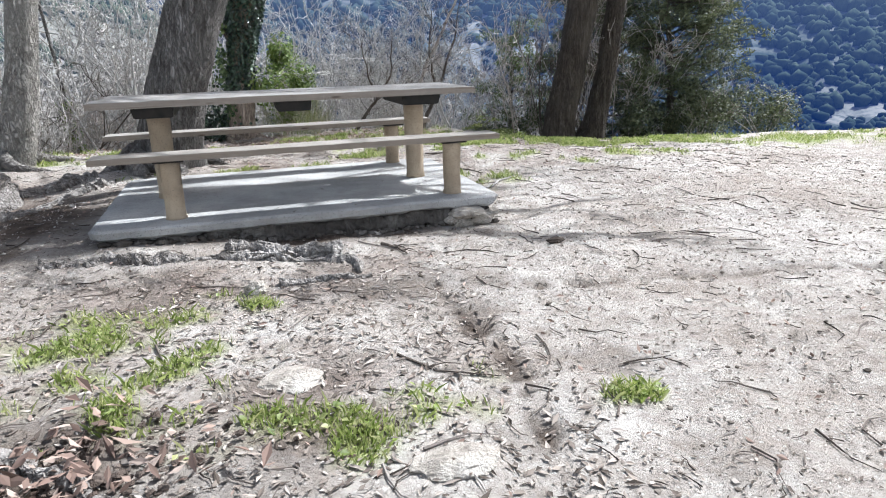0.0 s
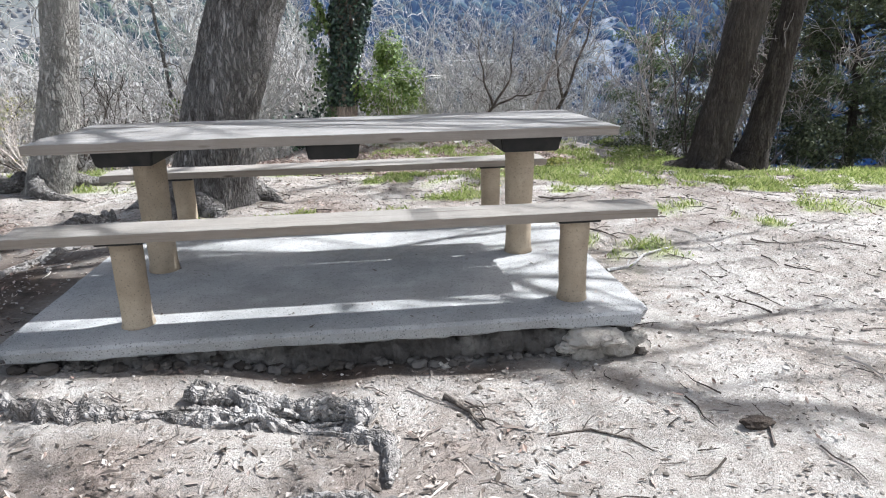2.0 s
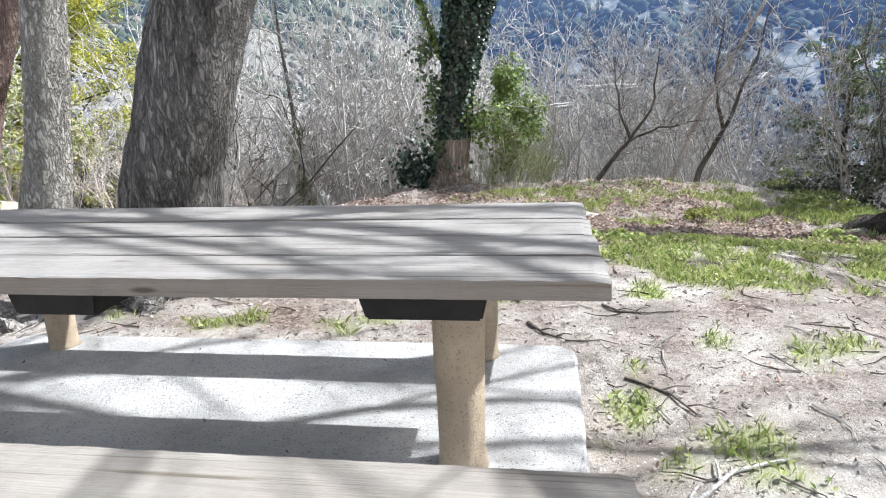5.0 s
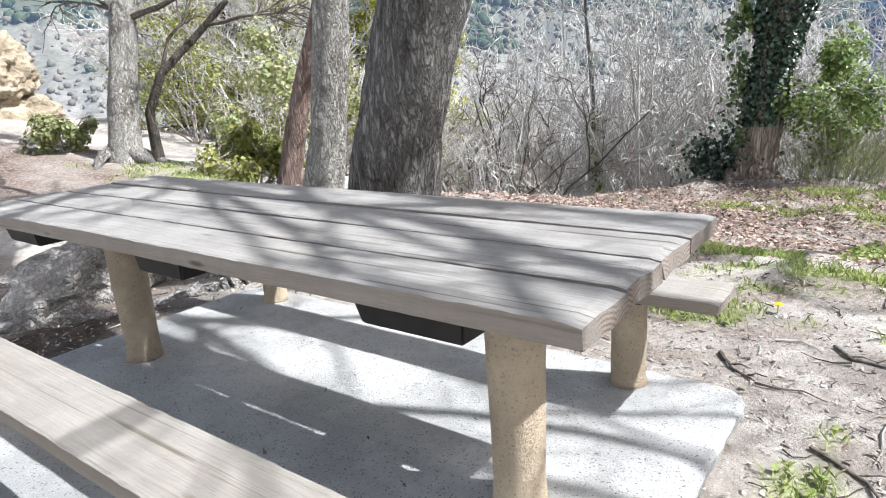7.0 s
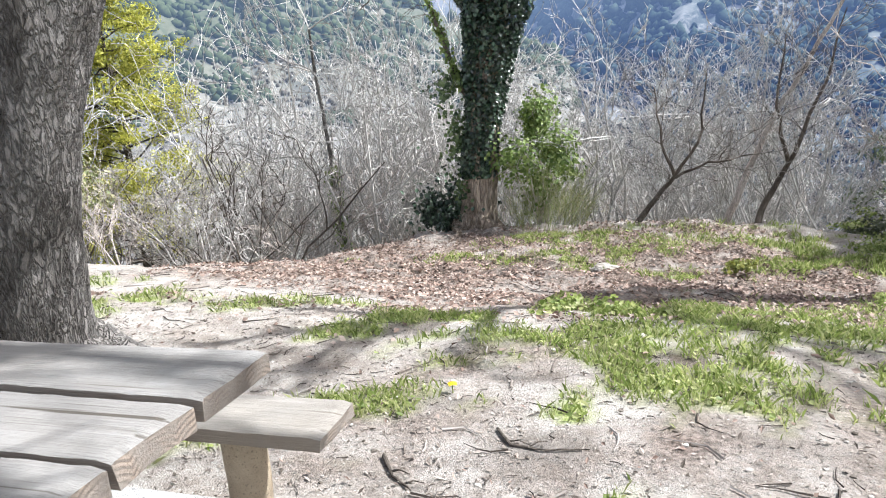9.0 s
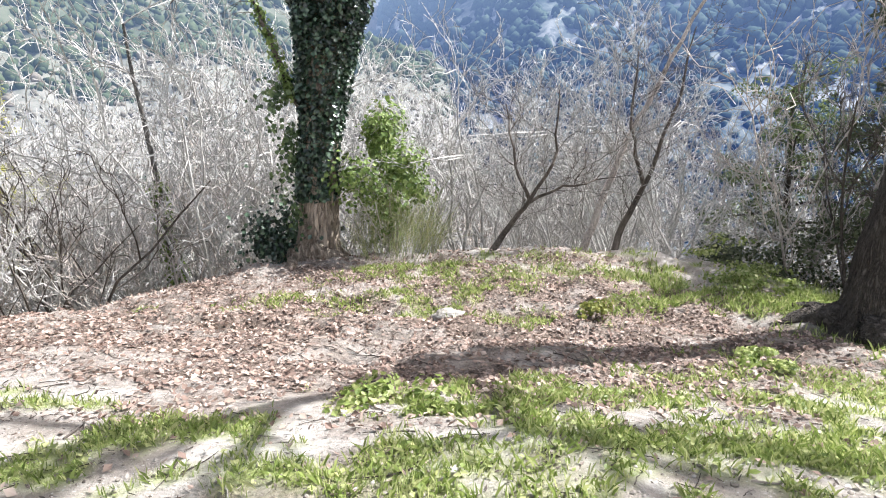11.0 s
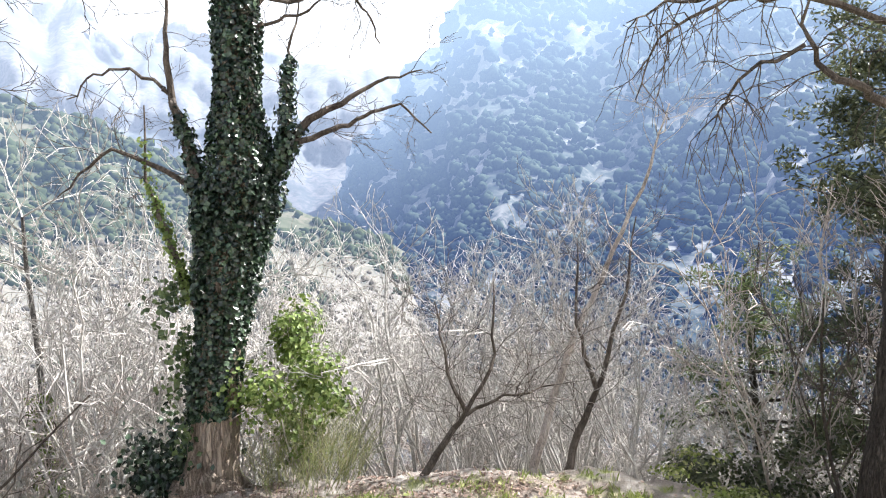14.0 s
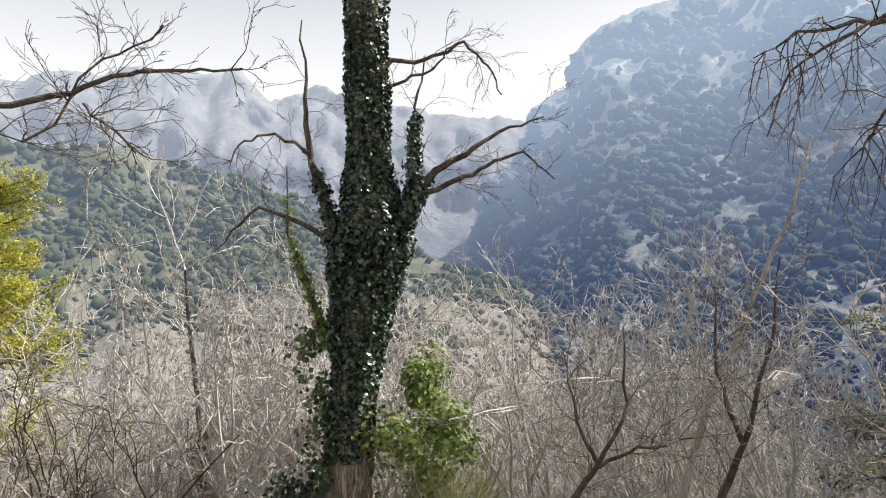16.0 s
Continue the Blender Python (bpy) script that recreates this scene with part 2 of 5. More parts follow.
SOIL = make_soil()
CONCRETE = make_concrete("slab_concrete", (0.46, 0.449, 0.43), (0.325, 0.317, 0.306), 0.3, 0.75)
POST = make_concrete("post_concrete", (0.48, 0.39, 0.28), (0.32, 0.25, 0.175), 0.08, 0.4)
PLANK = make_plank("weathered_wood", 0.08)
SEAT = make_plank("tan_weathered_wood", 0.28)
STEEL = Nodes("tarred_steel")
STEEL = STEEL.done(STEEL.ramp(STEEL.noise(12, 5), (0.3, (0.006, 0.006, 0.006)), (0.7, (0.022, 0.019, 0.016))), 0.7, 0.3)
BARK = make_bark("grey_bark", (0.06, 0.053, 0.047), (0.175, 0.16, 0.146), (0.33, 0.31, 0.29), 3.4, 14)
BARK_PALE = make_bark("pale_bark", (0.17, 0.155, 0.135), (0.36, 0.335, 0.30), (0.50, 0.475, 0.43), 5, 13)
BARK_DARK = make_bark("dark_bark", (0.035, 0.028, 0.023), (0.085, 0.07, 0.058), (0.15, 0.13, 0.11))
ROOT_BARK = make_bark("root_bark", (0.09, 0.08, 0.07), (0.22, 0.20, 0.18), (0.36, 0.335, 0.31), 8, 8)
ROOT_DARK = make_bark("dark_root_bark", (0.035, 0.028, 0.023), (0.085, 0.07, 0.058), (0.16, 0.14, 0.12), 8, 8)
STUMP = make_bark("split_bark", (0.13, 0.095, 0.075), (0.32, 0.255, 0.20), (0.50, 0.41, 0.33), 1.4, 9)
TWIG = make_bark("grey_twigs", (0.27, 0.255, 0.235), (0.45, 0.43, 0.40), (0.64, 0.615, 0.58), 4, 8, 0.3)
TWIG_WARM = make_bark("brown_twigs", (0.24, 0.20, 0.175), (0.42, 0.365, 0.32), (0.60, 0.54, 0.49), 4, 8, 0.3)
TWIG_DARK = make_bark("dark_twigs", (0.045, 0.036, 0.03), (0.10, 0.082, 0.068), (0.17, 0.145, 0.12), 4, 8, 0.3)
IVY = make_leaf("ivy_leaves", (0.005, 0.013, 0.007), (0.01, 0.026, 0.012), (0.022, 0.048, 0.022), (0.11, 0.165, 0.095), share=0.1, rough=0.33, spec=0.6)
IVY_MID = make_leaf("mid_ivy_leaves", (0.03, 0.055, 0.018), (0.07, 0.11, 0.035), (0.16, 0.21, 0.08), share=0.25, rough=0.4, spec=0.5)
IVY_YOUNG = make_leaf("young_ivy_leaves", (0.07, 0.115, 0.025), (0.16, 0.225, 0.05), (0.28, 0.34, 0.11), share=0.35)
SPRAY = make_leaf("green_sprays", (0.14, 0.17, 0.06), (0.26, 0.29, 0.11), (0.42, 0.36, 0.20), share=0.3)
PINE = make_leaf("yellow_pine_needles", (0.20, 0.215, 0.025), (0.42, 0.42, 0.06), (0.62, 0.58, 0.13), share=0.35, rough=0.6)
CEDAR = make_leaf("dark_needles", (0.04, 0.052, 0.025), (0.09, 0.105, 0.05), (0.17, 0.18, 0.095), share=0.3, rough=0.6)
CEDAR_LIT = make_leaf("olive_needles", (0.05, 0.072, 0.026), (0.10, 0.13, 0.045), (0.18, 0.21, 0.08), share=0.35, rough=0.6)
BUSH = make_leaf("bush_leaves", (0.11, 0.13, 0.03), (0.22, 0.23, 0.05), (0.34, 0.32, 0.09), share=0.35)
GRASS = make_leaf("grass_blades", (0.12, 0.165, 0.035), (0.29, 0.35, 0.095), (0.52, 0.51, 0.25), share=0.45, rough=0.5, tone=3.0)
LITTER = make_leaf("dead_leaves", (0.11, 0.075, 0.06), (0.26, 0.18, 0.145), (0.38, 0.28, 0.225), (0.50, 0.41, 0.35), share=0.15, rough=0.8, spec=0.2)
ROCK = make_rock("limestone", (0.24, 0.21, 0.175), (0.40, 0.36, 0.31), (0.54, 0.51, 0.46))
# Earth tone darkened to stand in for the shade under the slab's edge.
FOOTING = make_rock("shaded_footing_earth", (0.04, 0.034, 0.03), (0.10, 0.09, 0.08), (0.26, 0.24, 0.215))
ROOT = make_bark("root_wood", (0.09, 0.078, 0.068), (0.27, 0.245, 0.222), (0.46, 0.435, 0.405), 9, 9, 0.7)
PEBBLE = make_leaf("clods", (0.09, 0.075, 0.06), (0.28, 0.245, 0.21), (0.55, 0.51, 0.46), share=0, rough=0.95, spec=0.1)
STICK = make_leaf("fallen_twigs", (0.035, 0.028, 0.022), (0.075, 0.06, 0.05), (0.17, 0.14, 0.12), (0.50, 0.46, 0.42), share=0, rough=0.9, spec=0.15)
CRUMB = make_leaf("dry_crumbs", (0.06, 0.048, 0.038), (0.16, 0.13, 0.11), (0.30, 0.255, 0.215), (0.50, 0.445, 0.395), share=0, rough=0.9, spec=0.15)
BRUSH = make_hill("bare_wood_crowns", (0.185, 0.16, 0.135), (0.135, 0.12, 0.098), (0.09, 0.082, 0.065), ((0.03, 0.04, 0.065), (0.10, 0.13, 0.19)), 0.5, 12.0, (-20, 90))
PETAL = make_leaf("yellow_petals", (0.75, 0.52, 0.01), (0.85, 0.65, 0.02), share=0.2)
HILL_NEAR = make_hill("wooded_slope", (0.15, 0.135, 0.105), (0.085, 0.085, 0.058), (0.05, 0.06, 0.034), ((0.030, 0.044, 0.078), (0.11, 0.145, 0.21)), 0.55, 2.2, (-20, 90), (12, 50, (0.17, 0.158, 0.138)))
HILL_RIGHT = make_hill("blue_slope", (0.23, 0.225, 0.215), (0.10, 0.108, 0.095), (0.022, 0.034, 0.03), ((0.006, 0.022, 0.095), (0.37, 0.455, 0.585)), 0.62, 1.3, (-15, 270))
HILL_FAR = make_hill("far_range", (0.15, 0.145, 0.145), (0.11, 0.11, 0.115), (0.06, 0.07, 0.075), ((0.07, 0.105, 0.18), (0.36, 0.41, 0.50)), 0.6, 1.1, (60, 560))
# Crowns glow with a weaker haze tint than their slopes, for contrast.
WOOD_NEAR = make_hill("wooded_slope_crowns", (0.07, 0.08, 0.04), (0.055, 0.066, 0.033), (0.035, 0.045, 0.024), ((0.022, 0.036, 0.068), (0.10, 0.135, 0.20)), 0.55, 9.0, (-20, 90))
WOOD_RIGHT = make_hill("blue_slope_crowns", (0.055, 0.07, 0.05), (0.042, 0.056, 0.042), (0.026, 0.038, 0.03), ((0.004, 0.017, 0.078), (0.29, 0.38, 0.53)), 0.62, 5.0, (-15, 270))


# ------------------------------------------------------------ mesh tools
class Mesh:
    def __init__(self):
        self.v, self.f = [], []

    def tube(self, pts, radii, sides=6, bumpy=0.0, cap=True, freq=3.0):
        base = len(self.v)
        pts = [Vector(p) for p in pts]
        ref = Vector((0.31, 0.95, 0.05))
        for k, p in enumerate(pts):
            d = (pts[min(k + 1, len(pts) - 1)] - pts[max(k - 1, 0)]).normalized()
            a = d.cross(ref)
            if a.length < 0.15:
                a = d.cross(Vector((0.95, 0.1, 0.3)))
            a.normalize()
            b = d.cross(a)
            for s in range(sides):
                ang = 2 * math.pi * s / sides
                o = a * math.cos(ang) + b * math.sin(ang)
                r = radii[k]
                if bumpy:
                    q = p + o * r
                    r *= 1 + bumpy * (noise.noise((q.x * freq * 3, q.y * freq * 3, q.z * freq * 0.5)) + 0.6 * noise.noise((q.x * freq * 8, q.y * freq * 8, q.z * freq * 1.6)))
                self.v.append(tuple(p + o * r))
        for k in range(len(pts) - 1):
            for s in range(sides):
                i, j = base + k * sides + s, base + k * sides + (s + 1) % sides
                self.f.append((i, j, j + sides, i + sides))
        if cap:
            self.f.append(tuple(base + (len(pts) - 1) * sides + s for s in range(sides)))
            self.f.append(tuple(base + s for s in reversed(range(sides))))

    def leaf(self, p, n, size, long=1.4, spin=None, fold=0.25):
        """A folded leaf of two triangles facing n."""
        n = Vector(n).normalized()
        a = n.orthogonal().normalized()
        a = Matrix.Rotation(random.uniform(0, 6.28) if spin is None else spin, 3, n) @ a
        b = n.cross(a)
        p = Vector(p)
        k = len(self.v)
        s = size / 2
        self.v += [tuple(p - a * s * long), tuple(p + b * s + n * s * fold), tuple(p + a * s * long), tuple(p - b * s + n * s * fold)]
        self.f += [(k, k + 1, k + 2), (k, k + 2, k + 3)]

    def blade(self, p, h, w, lean):
        k = len(self.v)
        ang = random.uniform(0, 6.28)
        c, s = math.cos(ang) * w, math.sin(ang) * w
        x, y, z = p
        self.v += [(x - c, y - s, z - 0.01), (x + c, y + s, z - 0.01), (x + c * 0.6 + lean[0] * 0.4, y + s * 0.6 + lean[1] * 0.4, z + h * 0.6), (x + lean[0], y + lean[1], z + h)]
        self.f += [(k, k + 1, k + 2), (k, k + 2, k + 3)]

    def lump(self, p, r, squash=0.7, jag=0.35):
        k = len(self.v)
        for q in LUMP_V:
            s = 1 + random.uniform(-jag, jag)
            self.v.append((p[0] + q[0] * r * s, p[1] + q[1] * r * s, p[2] + q[2] * r * s * squash))
        self.f += [tuple(i + k for i in g) for g in LUMP_F]

    def ball(self, p, r, squash=0.8, jag=0.25):
        k = len(self.v)
        for q in BALL_V:
            s = 1 + random.uniform(-jag, jag)
            self.v.append((p[0] + q[0] * r * s, p[1] + q[1] * r * s, p[2] + q[2] * r * s * squash))
        self.f += [tuple(i + k for i in g) for g in BALL_F]

    def data(self, name, material, smooth=False):
        me = bpy.data.meshes.new(name)
        me.from_pydata(self.v, [], self.f)
        me.materials.append(material)
        if smooth:
            me.polygons.foreach_set("use_smooth", [True] * len(me.polygons))
        me.update()
        return me


def ico(level):
    b = bmesh.new()
    bmesh.ops.create_icosphere(b, subdivisions=level, radius=1)
    b.verts.index_update()
    out = [tuple(v.co) for v in b.verts], [tuple(v.index for v in g.verts) for g in b.faces]
    b.free()
    return out


LUMP_V, LUMP_F = ico(1)
BALL_V, BALL_F = ico(2)


def part(name, m, material, parent=None, label="", smooth=False):
    """Links a Mesh or a bmesh as one object, under a thing if one is given."""
    if isinstance(m, Mesh):
        me = m.data(name, material, smooth)
    else:
        me = bpy.data.meshes.new(name)
        m.to_mesh(me)
        m.free()
        me.materials.append(material)
        if smooth:
            me.polygons.foreach_set("use_smooth", [True] * len(me.polygons))
    ob = new(name, me)
    if parent:
        ob.parent = parent
    if label:
        ob["label"] = label
    return ob


def thing(name, at, label, category, group="", kind=""):
    e = new(name)
    e.location = at
    return tagged(e, label, category, group, kind)


def shape(name, m, material, parent, label="", smooth=False):
    """A part built in world coordinates under a thing that stands elsewhere."""
    ob = part(name, m, material, parent, label, smooth)
    ob.matrix_parent_inverse = Matrix.Translation(parent.location).inverted()
    return ob


def plank_mesh(x0, x1, y0, y1, z0, z1, seed, wear=0.006):
    """A board with bevelled, worn edges."""
    b = bmesh.new()
    nx, ny = 90, 5
    bmesh.ops.create_grid(b, x_segments=nx, y_segments=ny, size=0.5)
    top = list(b.faces)
    ext = bmesh.ops.extrude_face_region(b, geom=top)
    up = [g for g in ext["geom"] if isinstance(g, bmesh.types.BMVert)]
    for v in b.verts:
        v.co.z = 0
    for v in up:
        v.co.z = 1
    for v in b.verts:
        u, w, t = v.co.x + 0.5, v.co.y + 0.5, v.co.z
        if 0.01 < w < 0.3 or 0.7 < w < 0.99:
            w = 0.04 if w < 0.5 else 0.96
        x, y, z = x0 + u * (x1 - x0), y0 + w * (y1 - y0), z0 + t * (z1 - z0)
        edge = w < 0.01 or w > 0.99
        if edge:
            y += wear * (0.35 * noise.noise((x * 5, seed, z * 7)) + 0.3 * noise.noise((x * 30, seed, z * 7)))
            if t > 0.5:
                z -= wear * (0.3 + abs(noise.noise((x * 26, seed + 3, y))) * 0.9)
        if u < 0.01 or u > 0.99:
            x += wear * 1.6 * noise.noise((y * 30, seed + 7, z * 20))
            if t > 0.5:
                z -= wear * 0.8
        z += 0.003 * noise.noise((x * 1.2, y * 6, seed))
        v.co = (x, y, z)
    bmesh.ops.recalc_face_normals(b, faces=b.faces)
    return b


def post_mesh(x, y, z0, z1, r0, r1, seed):
    m = Mesh()
    pts, rad = [], []
    for k in range(13):
        t = k / 12
        pts.append((x + 0.004 * noise.noise((seed, t * 3, 0)), y + 0.004 * noise.noise((seed, 5, t * 3)), z0 + t * (z1 - z0)))
        flare = 0.012 * max(0, 1 - t * 9)
        rad.append(r0 + (r1 - r0) * t + flare)
    m.tube(pts, rad, 24, 0.018, True, 2.0)
    return m


# ------------------------------------------------------------ ground
KY = (-60, -5, 0, 3, 5, 6.5, 8, 9.5, 10.7, 12, 13.2, 14.3, 15.4)
KZ = (-2.0, -0.40, -0.32, -0.27, -0.23, -0.17, -0.09, -0.14, -0.36, -0.60, -0.74, -0.70, -0.62)
KL = (-2.0, -0.36, -0.30, -0.22, -0.14, -0.09, -0.05, -0.02, -0.16, -0.40, -0.70, -0.74, -0.70)
EX = (-60, -14, -9, -5, -3.2, -2.2, -1.0, 4.2, 5.6, 7.5, 20, 60)
EY = (16, 14, 12.5, 11.3, 11.6, 13.9, 15.5, 15.6, 14.6, 13.4, 13.0, 12.0)


def rill(x, y):
    """A washed-out rill and a line of disturbed earth, 1 along their middle."""
    if not (-0.3 < x < 3.6 and 2.2 < y < 4.8):
        return 0.0
    wob = 0.05 * noise.noise((x * 4, y * 4, 7)) + 0.03 * noise.noise((x * 13, y * 13, 2))
    a = abs(x - np.interp(y, (2.5, 2.9, 3.23, 3.48, 3.73, 4.17, 4.4), (0.24, 0.35, 0.44, 0.45, 0.41, 0.39, 0.42)) + wob)
    a = max(0.0, 1 - a / 0.10) if y < 4.4 else 0.0
    b = abs(y - np.interp(x, (0.3, 1.09, 2.0, 3.0, 3.6), (4.42, 4.17, 4.01, 3.83, 3.75)) + wob)
    b = 0.6 * max(0.0, 1 - b / 0.06) if x > 0.3 else 0.0
    return max(a, b) * max(0.0, min(1.0, 0.55 + 1.3 * noise.noise((x * 6, y * 6, 5)) + 0.8 * noise.noise((x * 19, y * 19, 1))))


def height(x, y):
    """The lie of the land: a worn terrace, a leafy bank, and the drop into the valley."""
    edge = np.interp(x, EX, EY) + 0.18 * noise.noise((x * 0.9, 3.1, 0))
    w = min(1.0, max(0.0, (x + 1.8) / 3.2))
    yy = min(y, edge)
    z = np.interp(yy, KY, KZ) * w + np.interp(yy, KY, KL) * (1 - w)
    if x < -4:
        z += 0.11 * (-x - 4) * (1 if x > -16 else 12 / (-x - 4)) * max(0.0, min(1.0, (y - 3) / 4))
    if x > 2.5:
        far = max(0.0, min(1.0, (y - 4) / 7))
        z -= (0.14 * min(1.0, (x - 2.5) / 2) + 0.032 * min(x - 2.5, 9)) * far
    d = y - edge
    if d > 0:
        s = d * d / (d + 0.9)
        z -= min(0.52 * s, 9 + 0.25 * s, 24 + 0.02 * s, 26)
    rough = 1.0 if abs(x) < 12 and -4 < y < 20 else 0.0
    if rough:
        z += 0.05 * noise.noise((x * 0.55, y * 0.55, 1.7)) + 0.022 * noise.noise((x * 2.3, y * 2.3, 4.1)) + 0.011 * noise.noise((x * 8, y * 8, 2.2))
        if y > 10.5:
            z += (0.10 * noise.noise((x * 1.4, y * 1.4, 9.0)) + 0.05 * noise.noise((x * 4.2, y * 4.2, 3.0))) * min(1, y - 10.5)
        # earth drifted against the slab's front
        z += 0.05 * max(0.0, 1 - ((x + 1.2) / 0.9) ** 2) * max(0.0, 1 - abs(y - 5.36) / 0.5)
        # the footing of the slab and a washed-out rill
        if -1.9 < x < 1.7 and 5.0 < y < 7.8:
            z = min(z, -0.055)
        z -= 0.055 * rill(x, y)
        lip = abs(y - 12.72 - 0.12 * noise.noise((x * 1.7, 4.0, 0)) + 0.1 * (x + 0.4))
        if -2.6 < x < 1.4 and lip < 0.4:
            z += 0.13 * (1 - lip / 0.4) ** 1.5 * min(1.0, (x + 2.6) / 0.5, (1.4 - x) / 0.6) * (0.6 + noise.noise((x * 5, y * 5, 6)))
        hole = math.hypot((x - 1.95) / 0.34, (y - 12.35) / 0.2)
        z -= 0.16 * max(0.0, 1 - hole)
    return float(z)


def patch(x, y, cx, cy, rx, ry, soft=0.75):
    d = math.hypot((x - cx) / rx, (y - cy) / ry)
    return max(0.0, min(1.0, (1.1 - d) / soft))


TURF = ((-1.25, 4.05, 0.75, 0.65), (-0.95, 3.4, 0.35, 0.3), (-0.52, 3.2, 0.32, 0.2), (0.14, 3.1, 0.4, 0.24), (-0.2, 3.0, 0.3, 0.16), (0.78, 3.02, 0.12, 0.09), (-1.05, 3.85, 0.5, 0.4), (0.35, 3.35, 0.25, 0.15),
        (-0.55, 4.35, 0.11, 0.09), (1.75, 6.75, 0.4, 0.3), (1.45, 7.1, 0.2, 0.35), (2.2, 7.6, 0.35, 0.25), (2.9, 7.2, 0.3, 0.2), (0.9, 8.35, 0.6, 0.2),
        (1.9, 9.3, 1.9, 0.75), (0.6, 9.7, 1.4, 0.5), (3.6, 9.9, 2.2, 0.8), (-1.0, 9.9, 1.5, 0.4), (5.0, 10.9, 2.8, 1.5), (8.5, 11.6, 5.0, 1.5), (14, 12.0, 8, 1.3), (3.4, 10.4, 1.6, 0.8),
        (2.4, 10.5, 1.3, 0.45), (6.5, 11.6, 2.5, 1.1), (10, 11.0, 4.5, 1.2), (5.5, 9.3, 2.0, 0.8), (2.6, 14.8, 1.9, 0.9), (4.6, 14.2, 1.2, 0.7), (0.6, 14.7, 0.9, 0.6), (1.6, 13.9, 0.9, 0.35), (-1.5, 13.0, 0.3, 0.25), (3.6, 13.6, 0.6, 0.4), (5.3, 13.9, 0.5, 0.3), (-3.4, 10.3, 1.4, 0.5), (-6, 9.5, 1.6, 0.8), (-2.3, 9.3, 0.8, 0.4), (3.3, 8.7, 0.8, 0.4), (-0.4, 7.75, 1.3, 0.16), (3.2, 8.9, 1.6, 0.6), (3.9, 7.8, 0.7, 0.4), (2.2, 8.6, 1.0, 0.4), (2.9, 9.7, 1.8, 0.7), (0.3, 13.6, 1.6, 0.5), (2.2, 13.0, 1.0, 0.4), (6.8, 8.3, 1.7, 0.9), (9.0, 7.8, 2.2, 1.2), (5.0, 8.9, 1.3, 0.6), (11.5, 8.0, 2.5, 1.6))


def turf_at(x, y):
    g = max(patch(x, y, *t) for t in TURF)
    if x > 3.5:
        g = max(g, min(1.0, (x - 3.5)) * max(0.0, 1.25 - abs(y - float(np.interp(x, EX, EY)) + 1.1) / 1.3))
    if g <= 0:
        return 0.0
    return max(0.0, min(1.0, g * 0.9 + 1.2 * noise.noise((x * 1.9, y * 1.9, 8.0)) + 1.3 * noise.noise((x * 5, y * 5, 3.0)) - 0.36))


def litter_at(x, y):
    g = max(1.05 * patch(x, y, 1.0, 12.9, 4.8, 3.0, 0.35), patch(x, y, -3.0, 7.2, 1.3, 1.6), patch(x, y, -7.5, 8.6, 3.5, 1.4), 0.55 * patch(x, y, 0.3, 8.0, 2.6, 0.6), 0.5 * patch(x, y, 2.2, 8.3, 2.4, 1.4), 0.42 * patch(x, y, -1.2, 4.2, 1.9, 1.6))
    return max(0.0, min(1.0, g * 0.95 + 0.75 * noise.noise((x * 1.6, y * 1.6, 5.0)) + 0.5 * noise.noise((x * 5, y * 5, 1.0)) - 0.16)) if g > 0 else 0.0


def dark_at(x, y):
    # Dark earth, plus painted shade at slab front, bank lip, hole and leaf clumps.
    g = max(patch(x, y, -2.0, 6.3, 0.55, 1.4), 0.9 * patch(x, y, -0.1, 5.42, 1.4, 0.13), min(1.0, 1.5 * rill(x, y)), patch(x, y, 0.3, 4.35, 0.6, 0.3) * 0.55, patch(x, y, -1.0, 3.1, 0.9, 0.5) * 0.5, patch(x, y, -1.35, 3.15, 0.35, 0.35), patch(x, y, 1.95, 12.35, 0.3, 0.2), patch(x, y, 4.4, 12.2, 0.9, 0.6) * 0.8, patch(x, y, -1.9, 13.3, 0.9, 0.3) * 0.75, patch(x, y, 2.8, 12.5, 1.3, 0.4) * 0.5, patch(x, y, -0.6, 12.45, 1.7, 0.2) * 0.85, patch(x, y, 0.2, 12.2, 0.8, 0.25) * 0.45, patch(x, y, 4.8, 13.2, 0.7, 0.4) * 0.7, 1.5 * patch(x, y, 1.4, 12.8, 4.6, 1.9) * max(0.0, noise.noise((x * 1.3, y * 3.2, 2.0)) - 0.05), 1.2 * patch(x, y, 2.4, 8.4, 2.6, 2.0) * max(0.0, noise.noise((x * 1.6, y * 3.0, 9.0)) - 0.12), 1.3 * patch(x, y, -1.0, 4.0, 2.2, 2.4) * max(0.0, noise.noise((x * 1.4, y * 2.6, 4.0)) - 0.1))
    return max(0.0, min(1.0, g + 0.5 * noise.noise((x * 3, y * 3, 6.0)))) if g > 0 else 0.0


def graded(lo, hi, step, far):
    mid = list(np.arange(lo, hi + 1e-6, step))
    a, b, s = [lo], [hi], step
    while a[-1] > -far or b[-1] < far:
        s *= 1.22
        if a[-1] > -far:
            a.append(a[-1] - s)
        if b[-1] < far:
            b.append(b[-1] + s)
    return sorted(a[1:]) + mid + b[1:]


